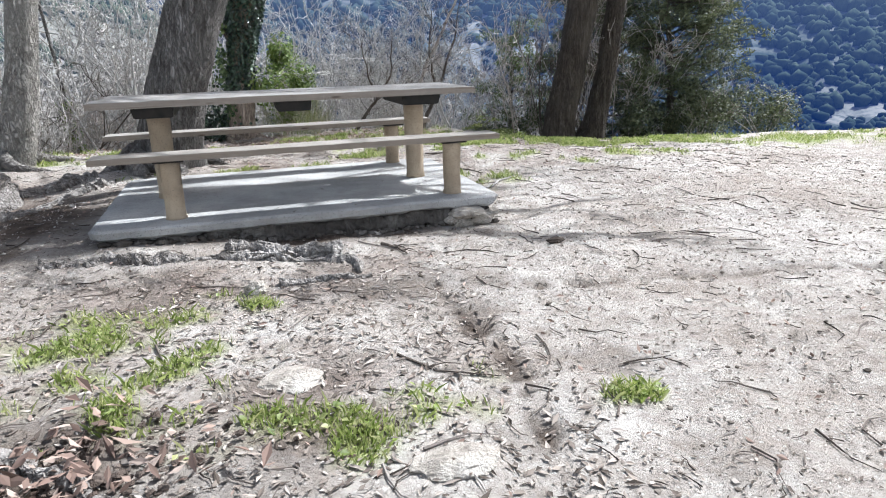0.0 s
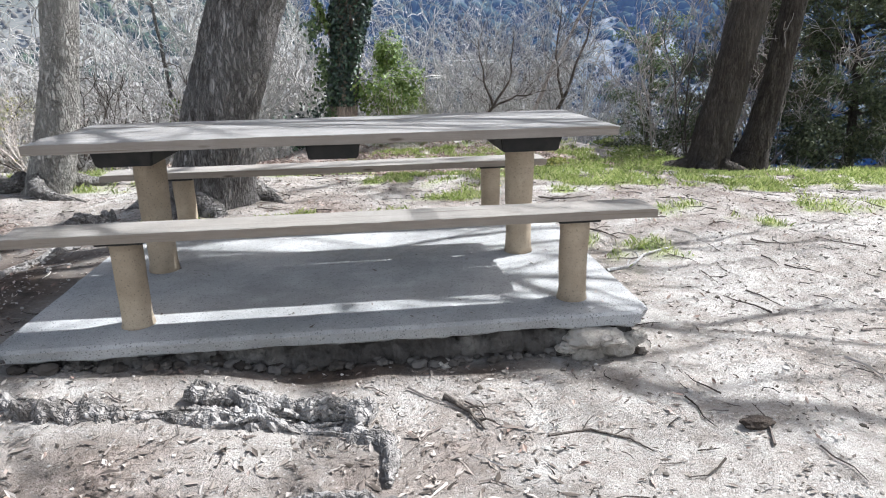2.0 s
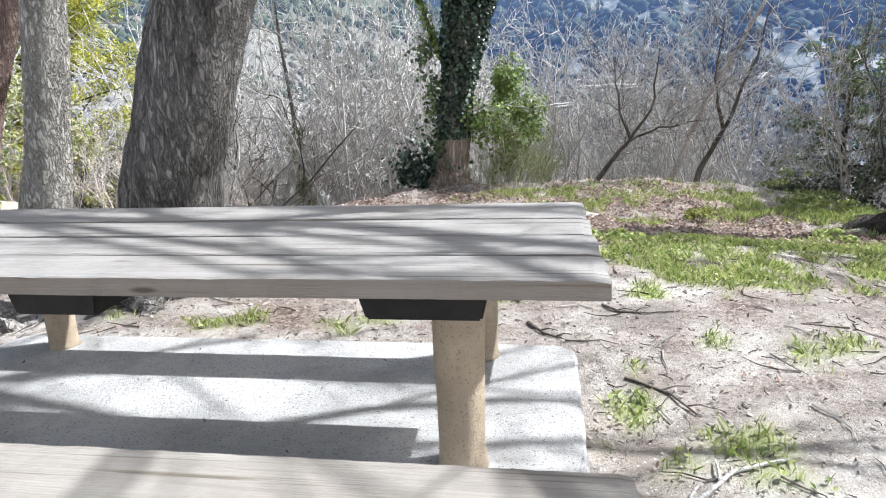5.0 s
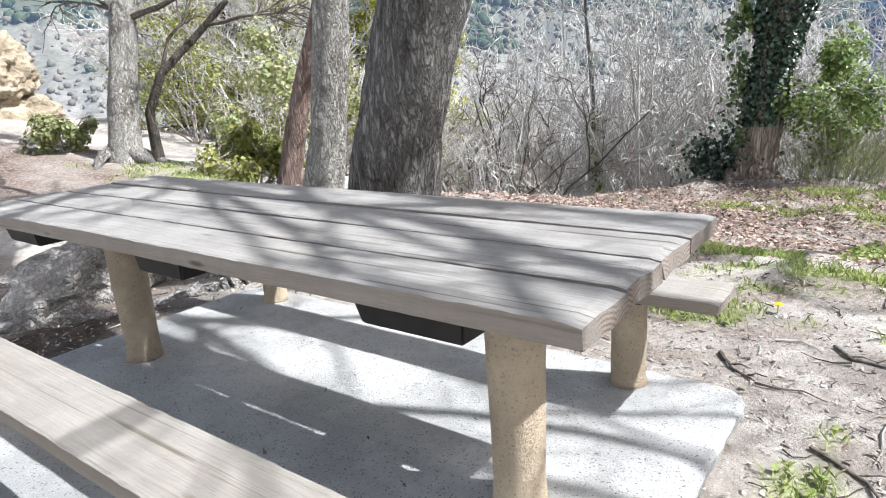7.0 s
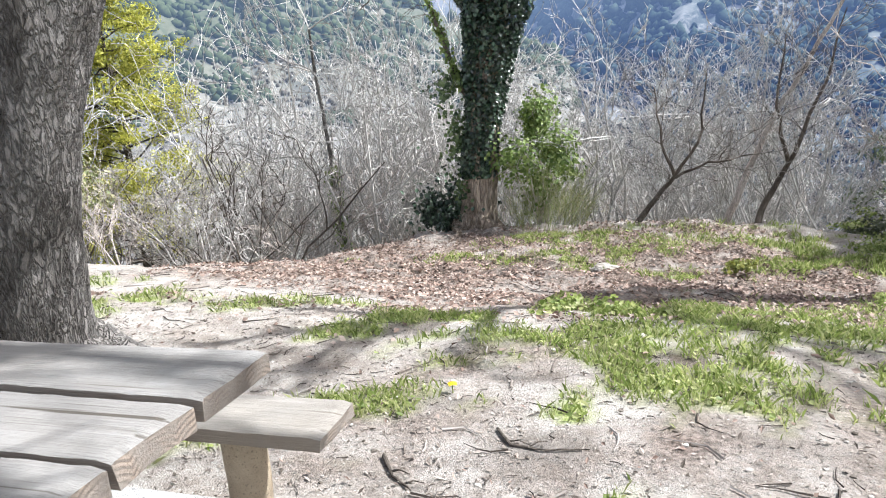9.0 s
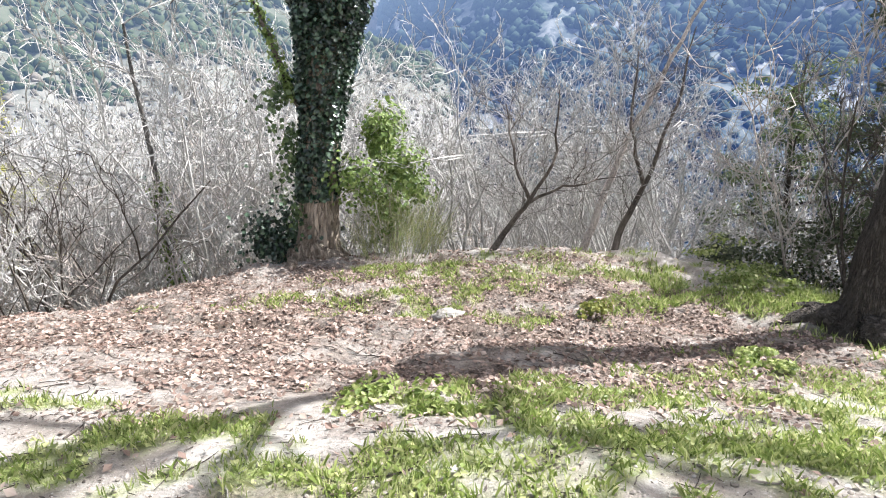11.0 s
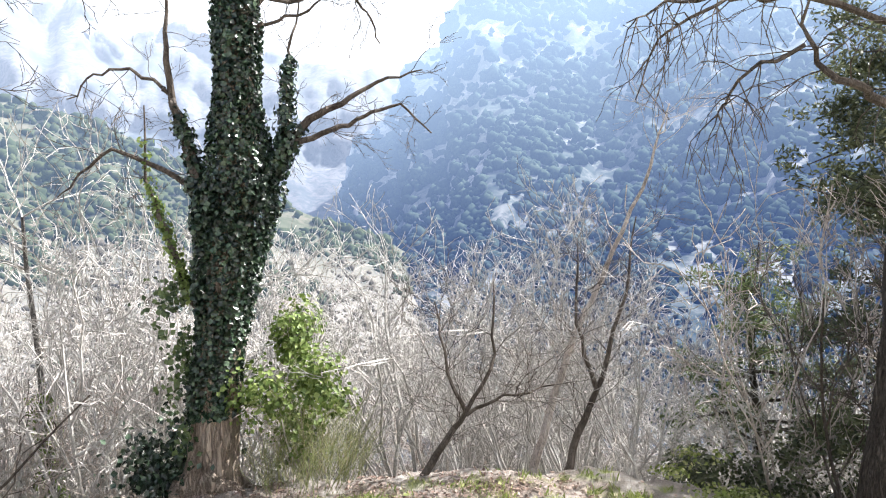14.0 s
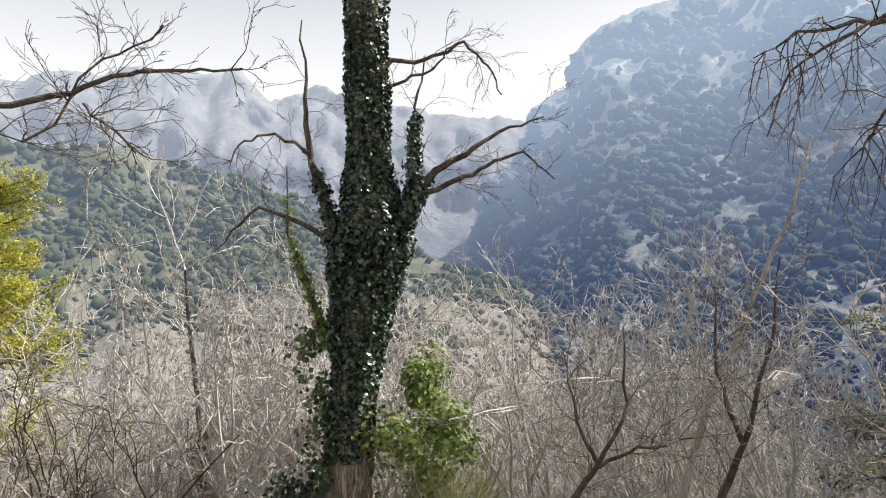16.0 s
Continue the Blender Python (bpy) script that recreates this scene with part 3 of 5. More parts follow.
def build_ground():
    xs, ys = graded(-4.2, 6.4, 0.06, 2600), graded(1.2, 16.4, 0.06, 2600)
    nx = len(xs)
    v, turf, litter, dark, scrub = [], [], [], [], []
    for y in ys:
        for x in xs:
            v.append((x, y, height(x, y)))
            near = -14 < x < 24 and -3 < y < 18
            turf.append(turf_at(x, y) if near else 0.0)
            litter.append(litter_at(x, y) if near else 0.0)
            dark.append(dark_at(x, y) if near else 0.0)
            e = np.interp(x, EX, EY)
            scrub.append(max(0.0, min(1.0, (y - e - 0.3) / 1.5)) if y > e or near else max(0.0, min(1.0, (math.hypot(x, y) - 20) / 20)))
    f = [(j * nx + i, j * nx + i + 1, (j + 1) * nx + i + 1, (j + 1) * nx + i) for j in range(len(ys) - 1) for i in range(nx - 1)]
    me = bpy.data.meshes.new("ground")
    me.from_pydata(v, [], f)
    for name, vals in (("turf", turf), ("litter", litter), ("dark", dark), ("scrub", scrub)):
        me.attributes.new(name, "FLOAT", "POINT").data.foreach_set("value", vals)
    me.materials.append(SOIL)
    me.polygons.foreach_set("use_smooth", [True] * len(f))
    tagged(new("ground", me), "pale trodden earth terrace with patches of grass above a valley", "ground", kind="structure")


build_ground()


# ------------------------------------------------------------ far slopes
EYE_AT = Vector((2.6, 8.2, 1.5))


def slope_point(az, el, r):
    a = radians(az)
    return EYE_AT + Vector((-math.sin(a) * r, math.cos(a) * r, math.tan(radians(el)) * r))


def build_hill(name, label, ridge, r0, r1, low, material, crag, bend=1.4):
    """A mountainside from its foot to a ridge given by bearing and height, both in degrees."""
    az0, az1 = ridge[0][0], ridge[-1][0]
    na, ne = int(abs(az1 - az0) * 2.2), 46
    ra, re = zip(*sorted(ridge))
    v = []
    for i in range(na + 1):
        az = az0 + (az1 - az0) * i / na
        top = np.interp(az, ra, re) + crag * (noise.noise((az * 0.35, r0, 0)) + 0.6 * noise.noise((az * 1.3, r0, 3)))
        for k in range(ne + 1):
            t = k / ne
            el = low + (top - low) * t
            r = r0 + (r1 - r0) * t ** bend
            r *= 1 + 0.10 * (noise.noise((az * 0.14, t * 3.2, r0 * 0.1)) + 0.5 * noise.noise((az * 0.5, t * 8, r0 * 0.1)) + 0.22 * noise.noise((az * 1.6, t * 20, r0))) * math.sin(min(1, t * 1.5) * math.pi * 0.5)
            v.append(tuple(slope_point(az, el, r)))
        v.append(tuple(slope_point(az, top - 6, r1 * 1.35)))
    n = ne + 2
    f = [(i * n + k, (i + 1) * n + k, (i + 1) * n + k + 1, i * n + k + 1) for i in range(na) for k in range(n - 1)]
    me = bpy.data.meshes.new(name)
    me.from_pydata(v, [], f)
    me.materials.append(material)
    me.polygons.foreach_set("use_smooth", [True] * len(f))
    tagged(new(name, me), label, "mountain", kind="structure")
    return v, n, na


GREEN_RIDGE = [(100, 20), (85, 18), (70, 17), (55, 16), (47.8, 15.6), (40, 16.6), (28, 13.4), (21, 10), (12.4, 6.1), (6.0, 3.4), (1, 0.4), (-4, -3)]
FAR_RIDGE = [(75, 19), (60, 19.5), (48, 20.6), (42, 22), (30.4, 23.2), (27.6, 20.4), (23.6, 22.1), (17, 20.3), (10.4, 19.0), (4, 18.0), (0, 17)]
RIGHT_RIDGE = [(12.5, 3.0), (11, 6.5), (9.4, 12.5), (5.4, 15.8), (4.6, 19.0), (1.0, 20.4), (0.5, 22.7), (-2.3, 24.7), (-5, 25.5), (-12, 25.8), (-20, 25.5), (-40, 25), (-60, 22), (-90, 17), (-125, 11)]
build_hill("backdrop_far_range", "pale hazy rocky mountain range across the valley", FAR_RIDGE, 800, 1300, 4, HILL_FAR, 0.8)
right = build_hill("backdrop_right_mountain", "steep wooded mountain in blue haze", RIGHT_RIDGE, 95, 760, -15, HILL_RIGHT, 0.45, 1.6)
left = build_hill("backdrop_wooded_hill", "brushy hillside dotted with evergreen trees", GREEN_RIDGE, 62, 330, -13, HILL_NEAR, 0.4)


def build_wood(name, label, hill, count, size, material, low, high, light=False, band=(-1e9, 1e9)):
    v, n, na = hill
    m = Mesh()
    made = 0
    while made < count:
        i, k = random.randrange(na), random.randrange(n - 2)
        t = k / (n - 2)
        if not low < t < high:
            continue
        a, b = Vector(v[i * n + k]), Vector(v[(i + 1) * n + k + 1])
        p = a.lerp(b, random.random())
        if noise.noise((p.x * 0.018, p.y * 0.018, p.z * 0.03)) + 0.6 * noise.noise((p.x * 0.06, p.y * 0.06, p.z * 0.09)) < random.uniform(-0.75, 0.05):
            continue
        if not band[0] < p.z + 36 * noise.noise((p.x * 0.03, p.y * 0.03, p.z * 0.03)) < band[1]:
            continue
        r = (p - EYE_AT).length
        s = size * r / 200 * random.choice((0.4, 0.55, 0.7, 0.9, 1.2)) * random.uniform(0.85, 1.15)
        (m.lump if light else m.ball)((p.x, p.y, p.z + s * 0.4), s, random.uniform(0.7, 1.25), 0.38)
        made += 1
    tagged(part(name, m, material, smooth=True), label, "forest", kind="stuff")


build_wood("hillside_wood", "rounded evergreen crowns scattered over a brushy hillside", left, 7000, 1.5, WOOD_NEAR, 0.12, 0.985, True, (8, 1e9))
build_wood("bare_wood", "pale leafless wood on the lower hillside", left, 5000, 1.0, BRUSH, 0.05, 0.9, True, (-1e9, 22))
build_wood("mountain_wood", "dense evergreen forest on a mountainside, with blue haze put in as glow", right, 24000, 1.9, WOOD_RIGHT, 0.06, 0.97, True)


# ------------------------------------------------------------ slab, table and benches
def build_slab():
    b = bmesh.new()
    x0, x1, y0, y1, top, low = -1.525, 1.245, 5.46, 7.385, 0.0, -0.24
    nx, ny = 56, 40
    ring = [(x0 + (x1 - x0) * i / nx, y0) for i in range(nx)] + [(x1, y0 + (y1 - y0) * j / ny) for j in range(ny)]
    ring += [(x1 - (x1 - x0) * i / nx, y1) for i in range(nx)] + [(x0, y1 - (y1 - y0) * j / ny) for j in range(ny)]
    cx, cy = (x0 + x1) / 2, (y0 + y1) / 2
    loops = []
    for inset, z, wild in ((0.05, top, 0.0), (0.014, top - 0.002, 0.3), (0.0, top - 0.016, 0.8), (0.006, top - 0.058, 1.5), (0.035, top - 0.075, 4.0), (0.1, top - 0.1, 5.0), (0.17, low, 4.0)):
        row = []
        for x, y in ring:
            # rounded corners
            qx, qy = min(x - x0, x1 - x), min(y - y0, y1 - y)
            c = 0.035 * max(0.0, 1 - max(qx, qy) / 0.06)
            d = inset + c + wild * 0.009 * (noise.noise((x * 7, y * 7, z * 9)) + 0.6 * noise.noise((x * 22, y * 22, z * 20)))
            sx, sy = (1 if x > cx else -1), (1 if y > cy else -1)
            px = x - sx * d if qx < 1e-6 or c > 0 else x
            py = y - sy * d if qy < 1e-6 or c > 0 else y
            row.append(b.verts.new((px, py, z + 0.002 * noise.noise((x * 5, y * 5, 0)))))
        loops.append(row)
    n = len(ring)
    for a, c in zip(loops, loops[1:]):
        for i in range(n):
            b.faces.new((a[i], c[i], c[(i + 1) % n], a[(i + 1) % n]))
    b.faces.new(loops[0])
    bmesh.ops.triangulate(b, faces=[g for g in b.faces if len(g.verts) > 4])
    bmesh.ops.recalc_face_normals(b, faces=b.faces)
    e = thing("concrete_slab", (0, 6.4, -0.12), "weathered pale concrete slab with chipped edges under a picnic table", "slab")
    shape("slab", b, CONCRETE, e)
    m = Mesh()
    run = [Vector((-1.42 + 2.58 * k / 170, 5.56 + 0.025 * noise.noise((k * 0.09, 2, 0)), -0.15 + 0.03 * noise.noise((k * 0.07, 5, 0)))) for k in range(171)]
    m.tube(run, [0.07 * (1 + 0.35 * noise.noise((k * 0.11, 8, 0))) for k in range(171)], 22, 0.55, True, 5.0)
    shape("footing", m, FOOTING, e, "crumbling earth and concrete under the slab's edge, darkened for the shade there")
    for x, z, r, flat in ((0.86, -0.16, 0.05, 0.6), (0.98, -0.11, 0.13, 0.36), (0.95, -0.19, 0.075, 0.6), (1.1, -0.17, 0.08, 0.7), (1.17, -0.13, 0.06, 0.55), (0.3, -0.2, 0.05, 0.5)):
        b = bmesh.new()
        bmesh.ops.create_icosphere(b, subdivisions=3, radius=1)
        for v in b.verts:
            p = v.co.copy()
            k = r * (1 + 0.3 * noise.noise(p * 1.6 + Vector((x * 9, 0, 0))) + 0.16 * noise.noise(p * 4 + Vector((0, x * 7, 0))))
            v.co = (x + p.x * k, 5.475 + p.y * k * 0.7, z + p.z * k * flat)
        shape("footing_stone", b, ROCK, e, "broken stone under the slab's edge")


build_slab()


def build_table():
    e = thing("picnic_table", (0, 6.44, 0), "weathered grey plank picnic table on tan concrete posts", "table")
    for k, (a, c, y0, w) in enumerate(((-1.51, 1.25, 6.0, 0.193), (-1.53, 1.245, 6.207, 0.19), (-1.50, 1.24, 6.413, 0.186), (-1.52, 1.235, 6.627, 0.222))):
        shape("plank", plank_mesh(a, c, y0, y0 + w, 0.702, 0.75, 3.0 + k), PLANK, e)
    for x, wide, y, long in ((0.825, 0.31, 6.43, 0.77), (-0.14, 0.26, 6.25, 0.40), (-1.1, 0.28, 6.43, 0.77)):
        b = bmesh.new()
        bmesh.ops.create_cube(b, size=1)
        for v in b.verts:
            v.co = (x + v.co.x * wide, y + v.co.y * long, 0.6635 + v.co.z * 0.075)
            if v.co.z < 0.65:
                v.co.x = x + (v.co.x - x) * 0.9
                v.co.y = y + (v.co.y - y) * 0.96
        bmesh.ops.bevel(b, geom=list(b.edges), offset=0.006, segments=2, affect="EDGES")
        shape("bracket", b, STEEL, e, "black tarred cross bar")
    for x, y, s in ((0.855, 6.435, 1), (-1.11, 6.435, 2)):
        shape("post", post_mesh(x, y, -0.012, 0.628, 0.07, 0.083, s), POST, e, smooth=True)


def build_bench(y0, y1, x0, x1, z, posts, seed):
    e = thing("bench", ((x0 + x1) / 2, (y0 + y1) / 2, 0), "weathered plank bench on two round tan concrete posts", "bench", "benches at the picnic table")
    shape("seat", plank_mesh(x0, x1, y0, y1, z - 0.042, z, seed), SEAT, e)
    for k, (x, y) in enumerate(posts):
        b = bmesh.new()
        bmesh.ops.create_cube(b, size=1)
        for v in b.verts:
            v.co = (x + v.co.x * 0.19, (y0 + y1) / 2 + v.co.y * 0.165, z - 0.0495 + v.co.z * 0.014)
        bmesh.ops.bevel(b, geom=list(b.edges), offset=0.003, segments=1, affect="EDGES")
        shape("plate", b, STEEL, e, "dark steel plate")
        shape("post", post_mesh(x, y, -0.012, z - 0.0565, 0.062, 0.066, seed + k), POST, e, smooth=True)


build_table()
build_bench(5.57, 5.775, -1.47, 1.278, 0.435, ((0.935, 5.672), (-1.005, 5.672)), 11)
build_bench(7.09, 7.31, -1.63, 1.19, 0.415, ((0.845, 7.25), (-1.18, 7.25)), 17)


# ------------------------------------------------------------ trees
def wander(p, d, length, steps, bend, droop=0.0):
    pts, d = [Vector(p)], Vector(d).normalized()
    for _ in range(steps):
        d = (d + Vector((random.gauss(0, bend), random.gauss(0, bend), random.gauss(0, bend) - droop))).normalized()
        pts.append(pts[-1] + d * length / steps)
    return pts


def taper(n, r0, r1):
    return [r0 + (r1 - r0) * k / (n - 1) for k in range(n)]


def branch(m, p, d, length, r, depth, spread=0.8, droop=0.0, bend=0.16, kids=(3, 6), shrink=0.58, least=0.0022, crook=1.0):
    pts = wander(p, d, length, 6 if depth > 1 else 4 if depth else 3, bend, droop)
    m.tube(pts, taper(len(pts), r, max(least, r * 0.35)), 5 if r > 0.02 else 3, 0, False)
    if not depth:
        return
    for _ in range(random.randint(*kids)):
        k = random.uniform(0.25, 1.0) * (len(pts) - 1)
        i = min(int(k), len(pts) - 2)
        q = pts[i].lerp(pts[i + 1], k - i)
        ax = (pts[i + 1] - pts[i]).normalized()
        side = ax.orthogonal().normalized()
        side = Matrix.Rotation(random.uniform(0, 6.28), 3, ax) @ side
        branch(m, q, ax + side * random.uniform(0.4, 1.0) * spread, length * shrink * random.uniform(0.6, 1.15), max(least, r * 0.5), depth - 1, spread, droop, bend * crook, kids, shrink, least, crook)


def limb(m, pts, r0, r1, twigs, length, depth=1, sides=7, droop=0.05, spread=1.0):
    """A limb along given points, with twigs along it."""
    pts = [Vector(p) for p in pts]
    fine = []
    for a, b in zip(pts, pts[1:]):
        for k in range(4):
            fine.append(a.lerp(b, k / 4) + Vector((random.gauss(0, 0.012), random.gauss(0, 0.04), random.gauss(0, 0.012))))
    fine.append(pts[-1])
    m.tube(fine, taper(len(fine), r0, r1), sides, 0.06)
    for _ in range(twigs):
        i = random.randrange(len(fine) // 4, len(fine) - 1)
        ax = (fine[i + 1] - fine[i]).normalized()
        side = Matrix.Rotation(random.uniform(0, 6.28), 3, ax) @ ax.orthogonal().normalized()
        branch(m, fine[i], ax * 0.6 + side * spread, length * random.uniform(0.4, 1.1), 0.006, depth, 0.8, droop, 0.22, (2, 4))


def trunk_mesh(m, pts, r0, r1, flare, sides=30, bumpy=0.10, steps=14):
    pts = [Vector(p) for p in pts]
    fine = []
    for a, b in zip(pts, pts[1:]):
        for k in range(steps):
            fine.append(a.lerp(b, k / steps))
    fine.append(pts[-1])
    rad = [r0 + (r1 - r0) * k / (len(fine) - 1) + flare * math.exp(-(fine[k].z - fine[0].z) / 0.28) for k in range(len(fine))]
    m.tube(fine, rad, sides, bumpy, True, 2.2)
    return fine, rad


def root_feet(m, x, y, z, r, count, reach, seed):
    rng = random.Random(seed)
    for k in range(count):
        a = 6.28 * k / count + rng.uniform(-0.4, 0.4)
        d = Vector((math.cos(a), math.sin(a), 0))
        pts = []
        for j in range(7):
            t = j / 6
            q = Vector((x, y, 0)) + d * (r * 0.6 + reach * t) + Vector((-d.y, d.x, 0)) * 0.12 * math.sin(t * 4 + k)
            pts.append((q.x, q.y, height(q.x, q.y) + 0.14 * (1 - t) ** 2 - 0.02))
        m.tube(pts, taper(7, r * 0.36, 0.02), 8, 0.25, True, 3)


def big_tree(name, label, pts, r0, r1, flare, bark, feet, crown, twig, reach=0.9):
    x, y, z = pts[0]
    z = height(x, y)
    pts = [(x, y, z - 0.1)] + list(pts[1:])
    e = thing(name, (x, y, z), label, "tree")
    m = Mesh()
    trunk_mesh(m, pts, r0, r1, flare)
    shape("trunk", m, bark, e, smooth=True)
    if feet:
        m = Mesh()
        root_feet(m, x, y, z, r0 + flare, feet, reach * 0.7, int(abs(x) * 100))
        shape("root_flare", m, ROOT_DARK if bark is BARK_DARK else ROOT_BARK, e, "gnarled roots running into the earth", True)
    if crown:
        for start, way, length, r, depth in crown:
            m = Mesh()
            branch(m, start, way, length, r, depth, 0.8, 0.01, 0.14, (4, 6), 0.55, 0.004)
            shape("branch", m, twig, e, "bare branch")
    return e


random.seed(11)
# the stout leaning tree behind the table
big_tree("tree", "stout grey leaning tree with ridged bark behind the picnic table", [(-1.3, 8.35, -0.05), (-1.1, 8.27, 0.7), (-0.85, 8.25, 1.4), (-0.5, 8.25, 2.2), (0.1, 8.3, 3.6), (0.5, 8.4, 5.2)],
         0.30, 0.21, 0.12, BARK, 6,
         # The last three long branches are unseen, added to dapple the table with shade.
         [((0.3, 8.35, 4.4), (0.5, 0.3, 1), 2.6, 0.10, 3), ((0.5, 8.4, 5.2), (-0.4, 0.6, 1), 2.6, 0.10, 3), ((0.5, 8.4, 5.2), (0.9, -0.3, 0.8), 2.4, 0.09, 3), ((0.3, 8.35, 4.5), (1.0, -0.1, 0.22), 4.4, 0.08, 3), ((0.4, 8.4, 5.0), (1.0, 0.08, 0.2), 4.0, 0.08, 3), ((0.35, 8.35, 4.8), (0.9, 0.25, 0.4), 4.6, 0.08, 3)], TWIG_WARM, 0.55)
big_tree("tree", "tall pale grey tree beside the stout one", [(-2.95, 9.2, 0), (-2.75, 9.2, 0.5), (-2.6, 9.2, 1.2), (-2.4, 9.2, 2.4), (-2.2, 9.3, 5.0)], 0.18, 0.13, 0.05, BARK_PALE, 5,
         [((-2.3, 9.25, 4.2), (-0.6, 0.4, 1), 2.0, 0.06, 3)], TWIG)
big_tree("tree", "slim reddish leaning trunk", [(-4.0, 9.7, 0.0), (-3.85, 9.75, 0.5), (-3.7, 9.85, 1.1), (-3.3, 9.9, 2.0), (-3.2, 10, 3.4)], 0.13, 0.07, 0.05, make_bark("reddish_bark", (0.14, 0.09, 0.075), (0.27, 0.19, 0.16), (0.36, 0.28, 0.24)), 4, None, TWIG)
big_tree("tree", "pale tree with spreading bare branches on the terrace", [(-7.15, 9.6, 0.3), (-7.15, 9.7, 1.0), (-7.2, 9.9, 1.8), (-7.35, 10.1, 2.6), (-7.5, 10.3, 4.5)], 0.20, 0.15, 0.06, BARK_PALE, 5,
         [((-7.25, 9.95, 2.1), (1.0, 0.5, 0.35), 1.8, 0.05, 3), ((-7.25, 9.95, 2.2), (-1.0, 0.1, 0.25), 1.8, 0.05, 3), ((-7.3, 10, 2.5), (-0.6, -0.8, 0.4), 1.4, 0.04, 3), ((-7.35, 10.1, 2.9), (0.9, -0.2, 0.6), 1.5, 0.04, 3)], TWIG_DARK)
big_tree("tree", "thin dark crooked tree", [(-7.0, 10.0, 0.5), (-6.95, 9.95, 0.9), (-6.75, 10.1, 1.4), (-6.5, 10.6, 1.9), (-6.2, 10.9, 2.3)], 0.07, 0.04, 0.03, BARK_DARK, 0,
         [((-6.75, 10.1, 1.4), (0.3, 0.3, 1), 1.4, 0.03, 3), ((-6.4, 10.7, 2.0), (1, 0.2, 0.2), 1.4, 0.03, 3)], TWIG_DARK)
# the dark twin trunks at the terrace's edge
twin = big_tree("tree", "dark tree with twin trunks at the terrace edge", [(5.66, 13.3, -0.9), (5.79, 13.3, -0.2), (5.95, 13.3, 0.5), (6.15, 13.3, 1.6), (6.5, 13.3, 3.4), (6.8, 13.2, 6.0)], 0.31, 0.27, 0.15, BARK_DARK, 6,
                # Unseen crown limbs high overhead, added to cast branch shade.
                [((6.8, 13.2, 6.0), (-0.3, -1.0, 0.6), 2.6, 0.11, 3), ((6.8, 13.2, 6.0), (0.6, -0.4, 1), 3.6, 0.10, 3)], TWIG_DARK)
m = Mesh()
trunk_mesh(m, [(6.6, 13.6, -1.0), (6.8, 13.6, -0.3), (6.95, 13.6, 0.5), (7.1, 13.6, 1.7), (7.3, 13.6, 3.6), (7.6, 13.8, 6)], 0.25, 0.15, 0.12)
shape("trunk", m, BARK_DARK, twin, smooth=True)
m = Mesh()
for pts, r in (([(6.3, 13.2, 2.4), (5.44, 12.6, 2.54), (5.13, 12.6, 2.7), (4.98, 12.6, 2.99), (4.92, 12.6, 3.44)], 0.045),
               ([(4.92, 12.6, 3.44), (4.64, 12.6, 3.36), (4.28, 12.6, 3.23), (3.96, 12.6, 3.04), (3.80, 12.6, 2.65)], 0.02),
               ([(6.4, 13.2, 3.1), (4.9, 12.6, 3.26), (4.52, 12.6, 3.31), (4.06, 12.6, 3.31), (3.78, 12.6, 3.18)], 0.03),
               ([(4.94, 12.6, 2.92), (4.58, 12.6, 2.83), (4.41, 12.6, 2.60), (4.32, 12.6, 2.49)], 0.016),
               ([(6.4, 13.2, 3.3), (5.6, 12.4, 3.7), (4.8, 12.2, 3.9), (4.3, 12.1, 3.7)], 0.03)):
    limb(m, pts, r, 0.004, 16, 0.55, 1, 6, 0.22)
shape("hanging_branch", m, TWIG_DARK, twin, "drooping bare twigs")


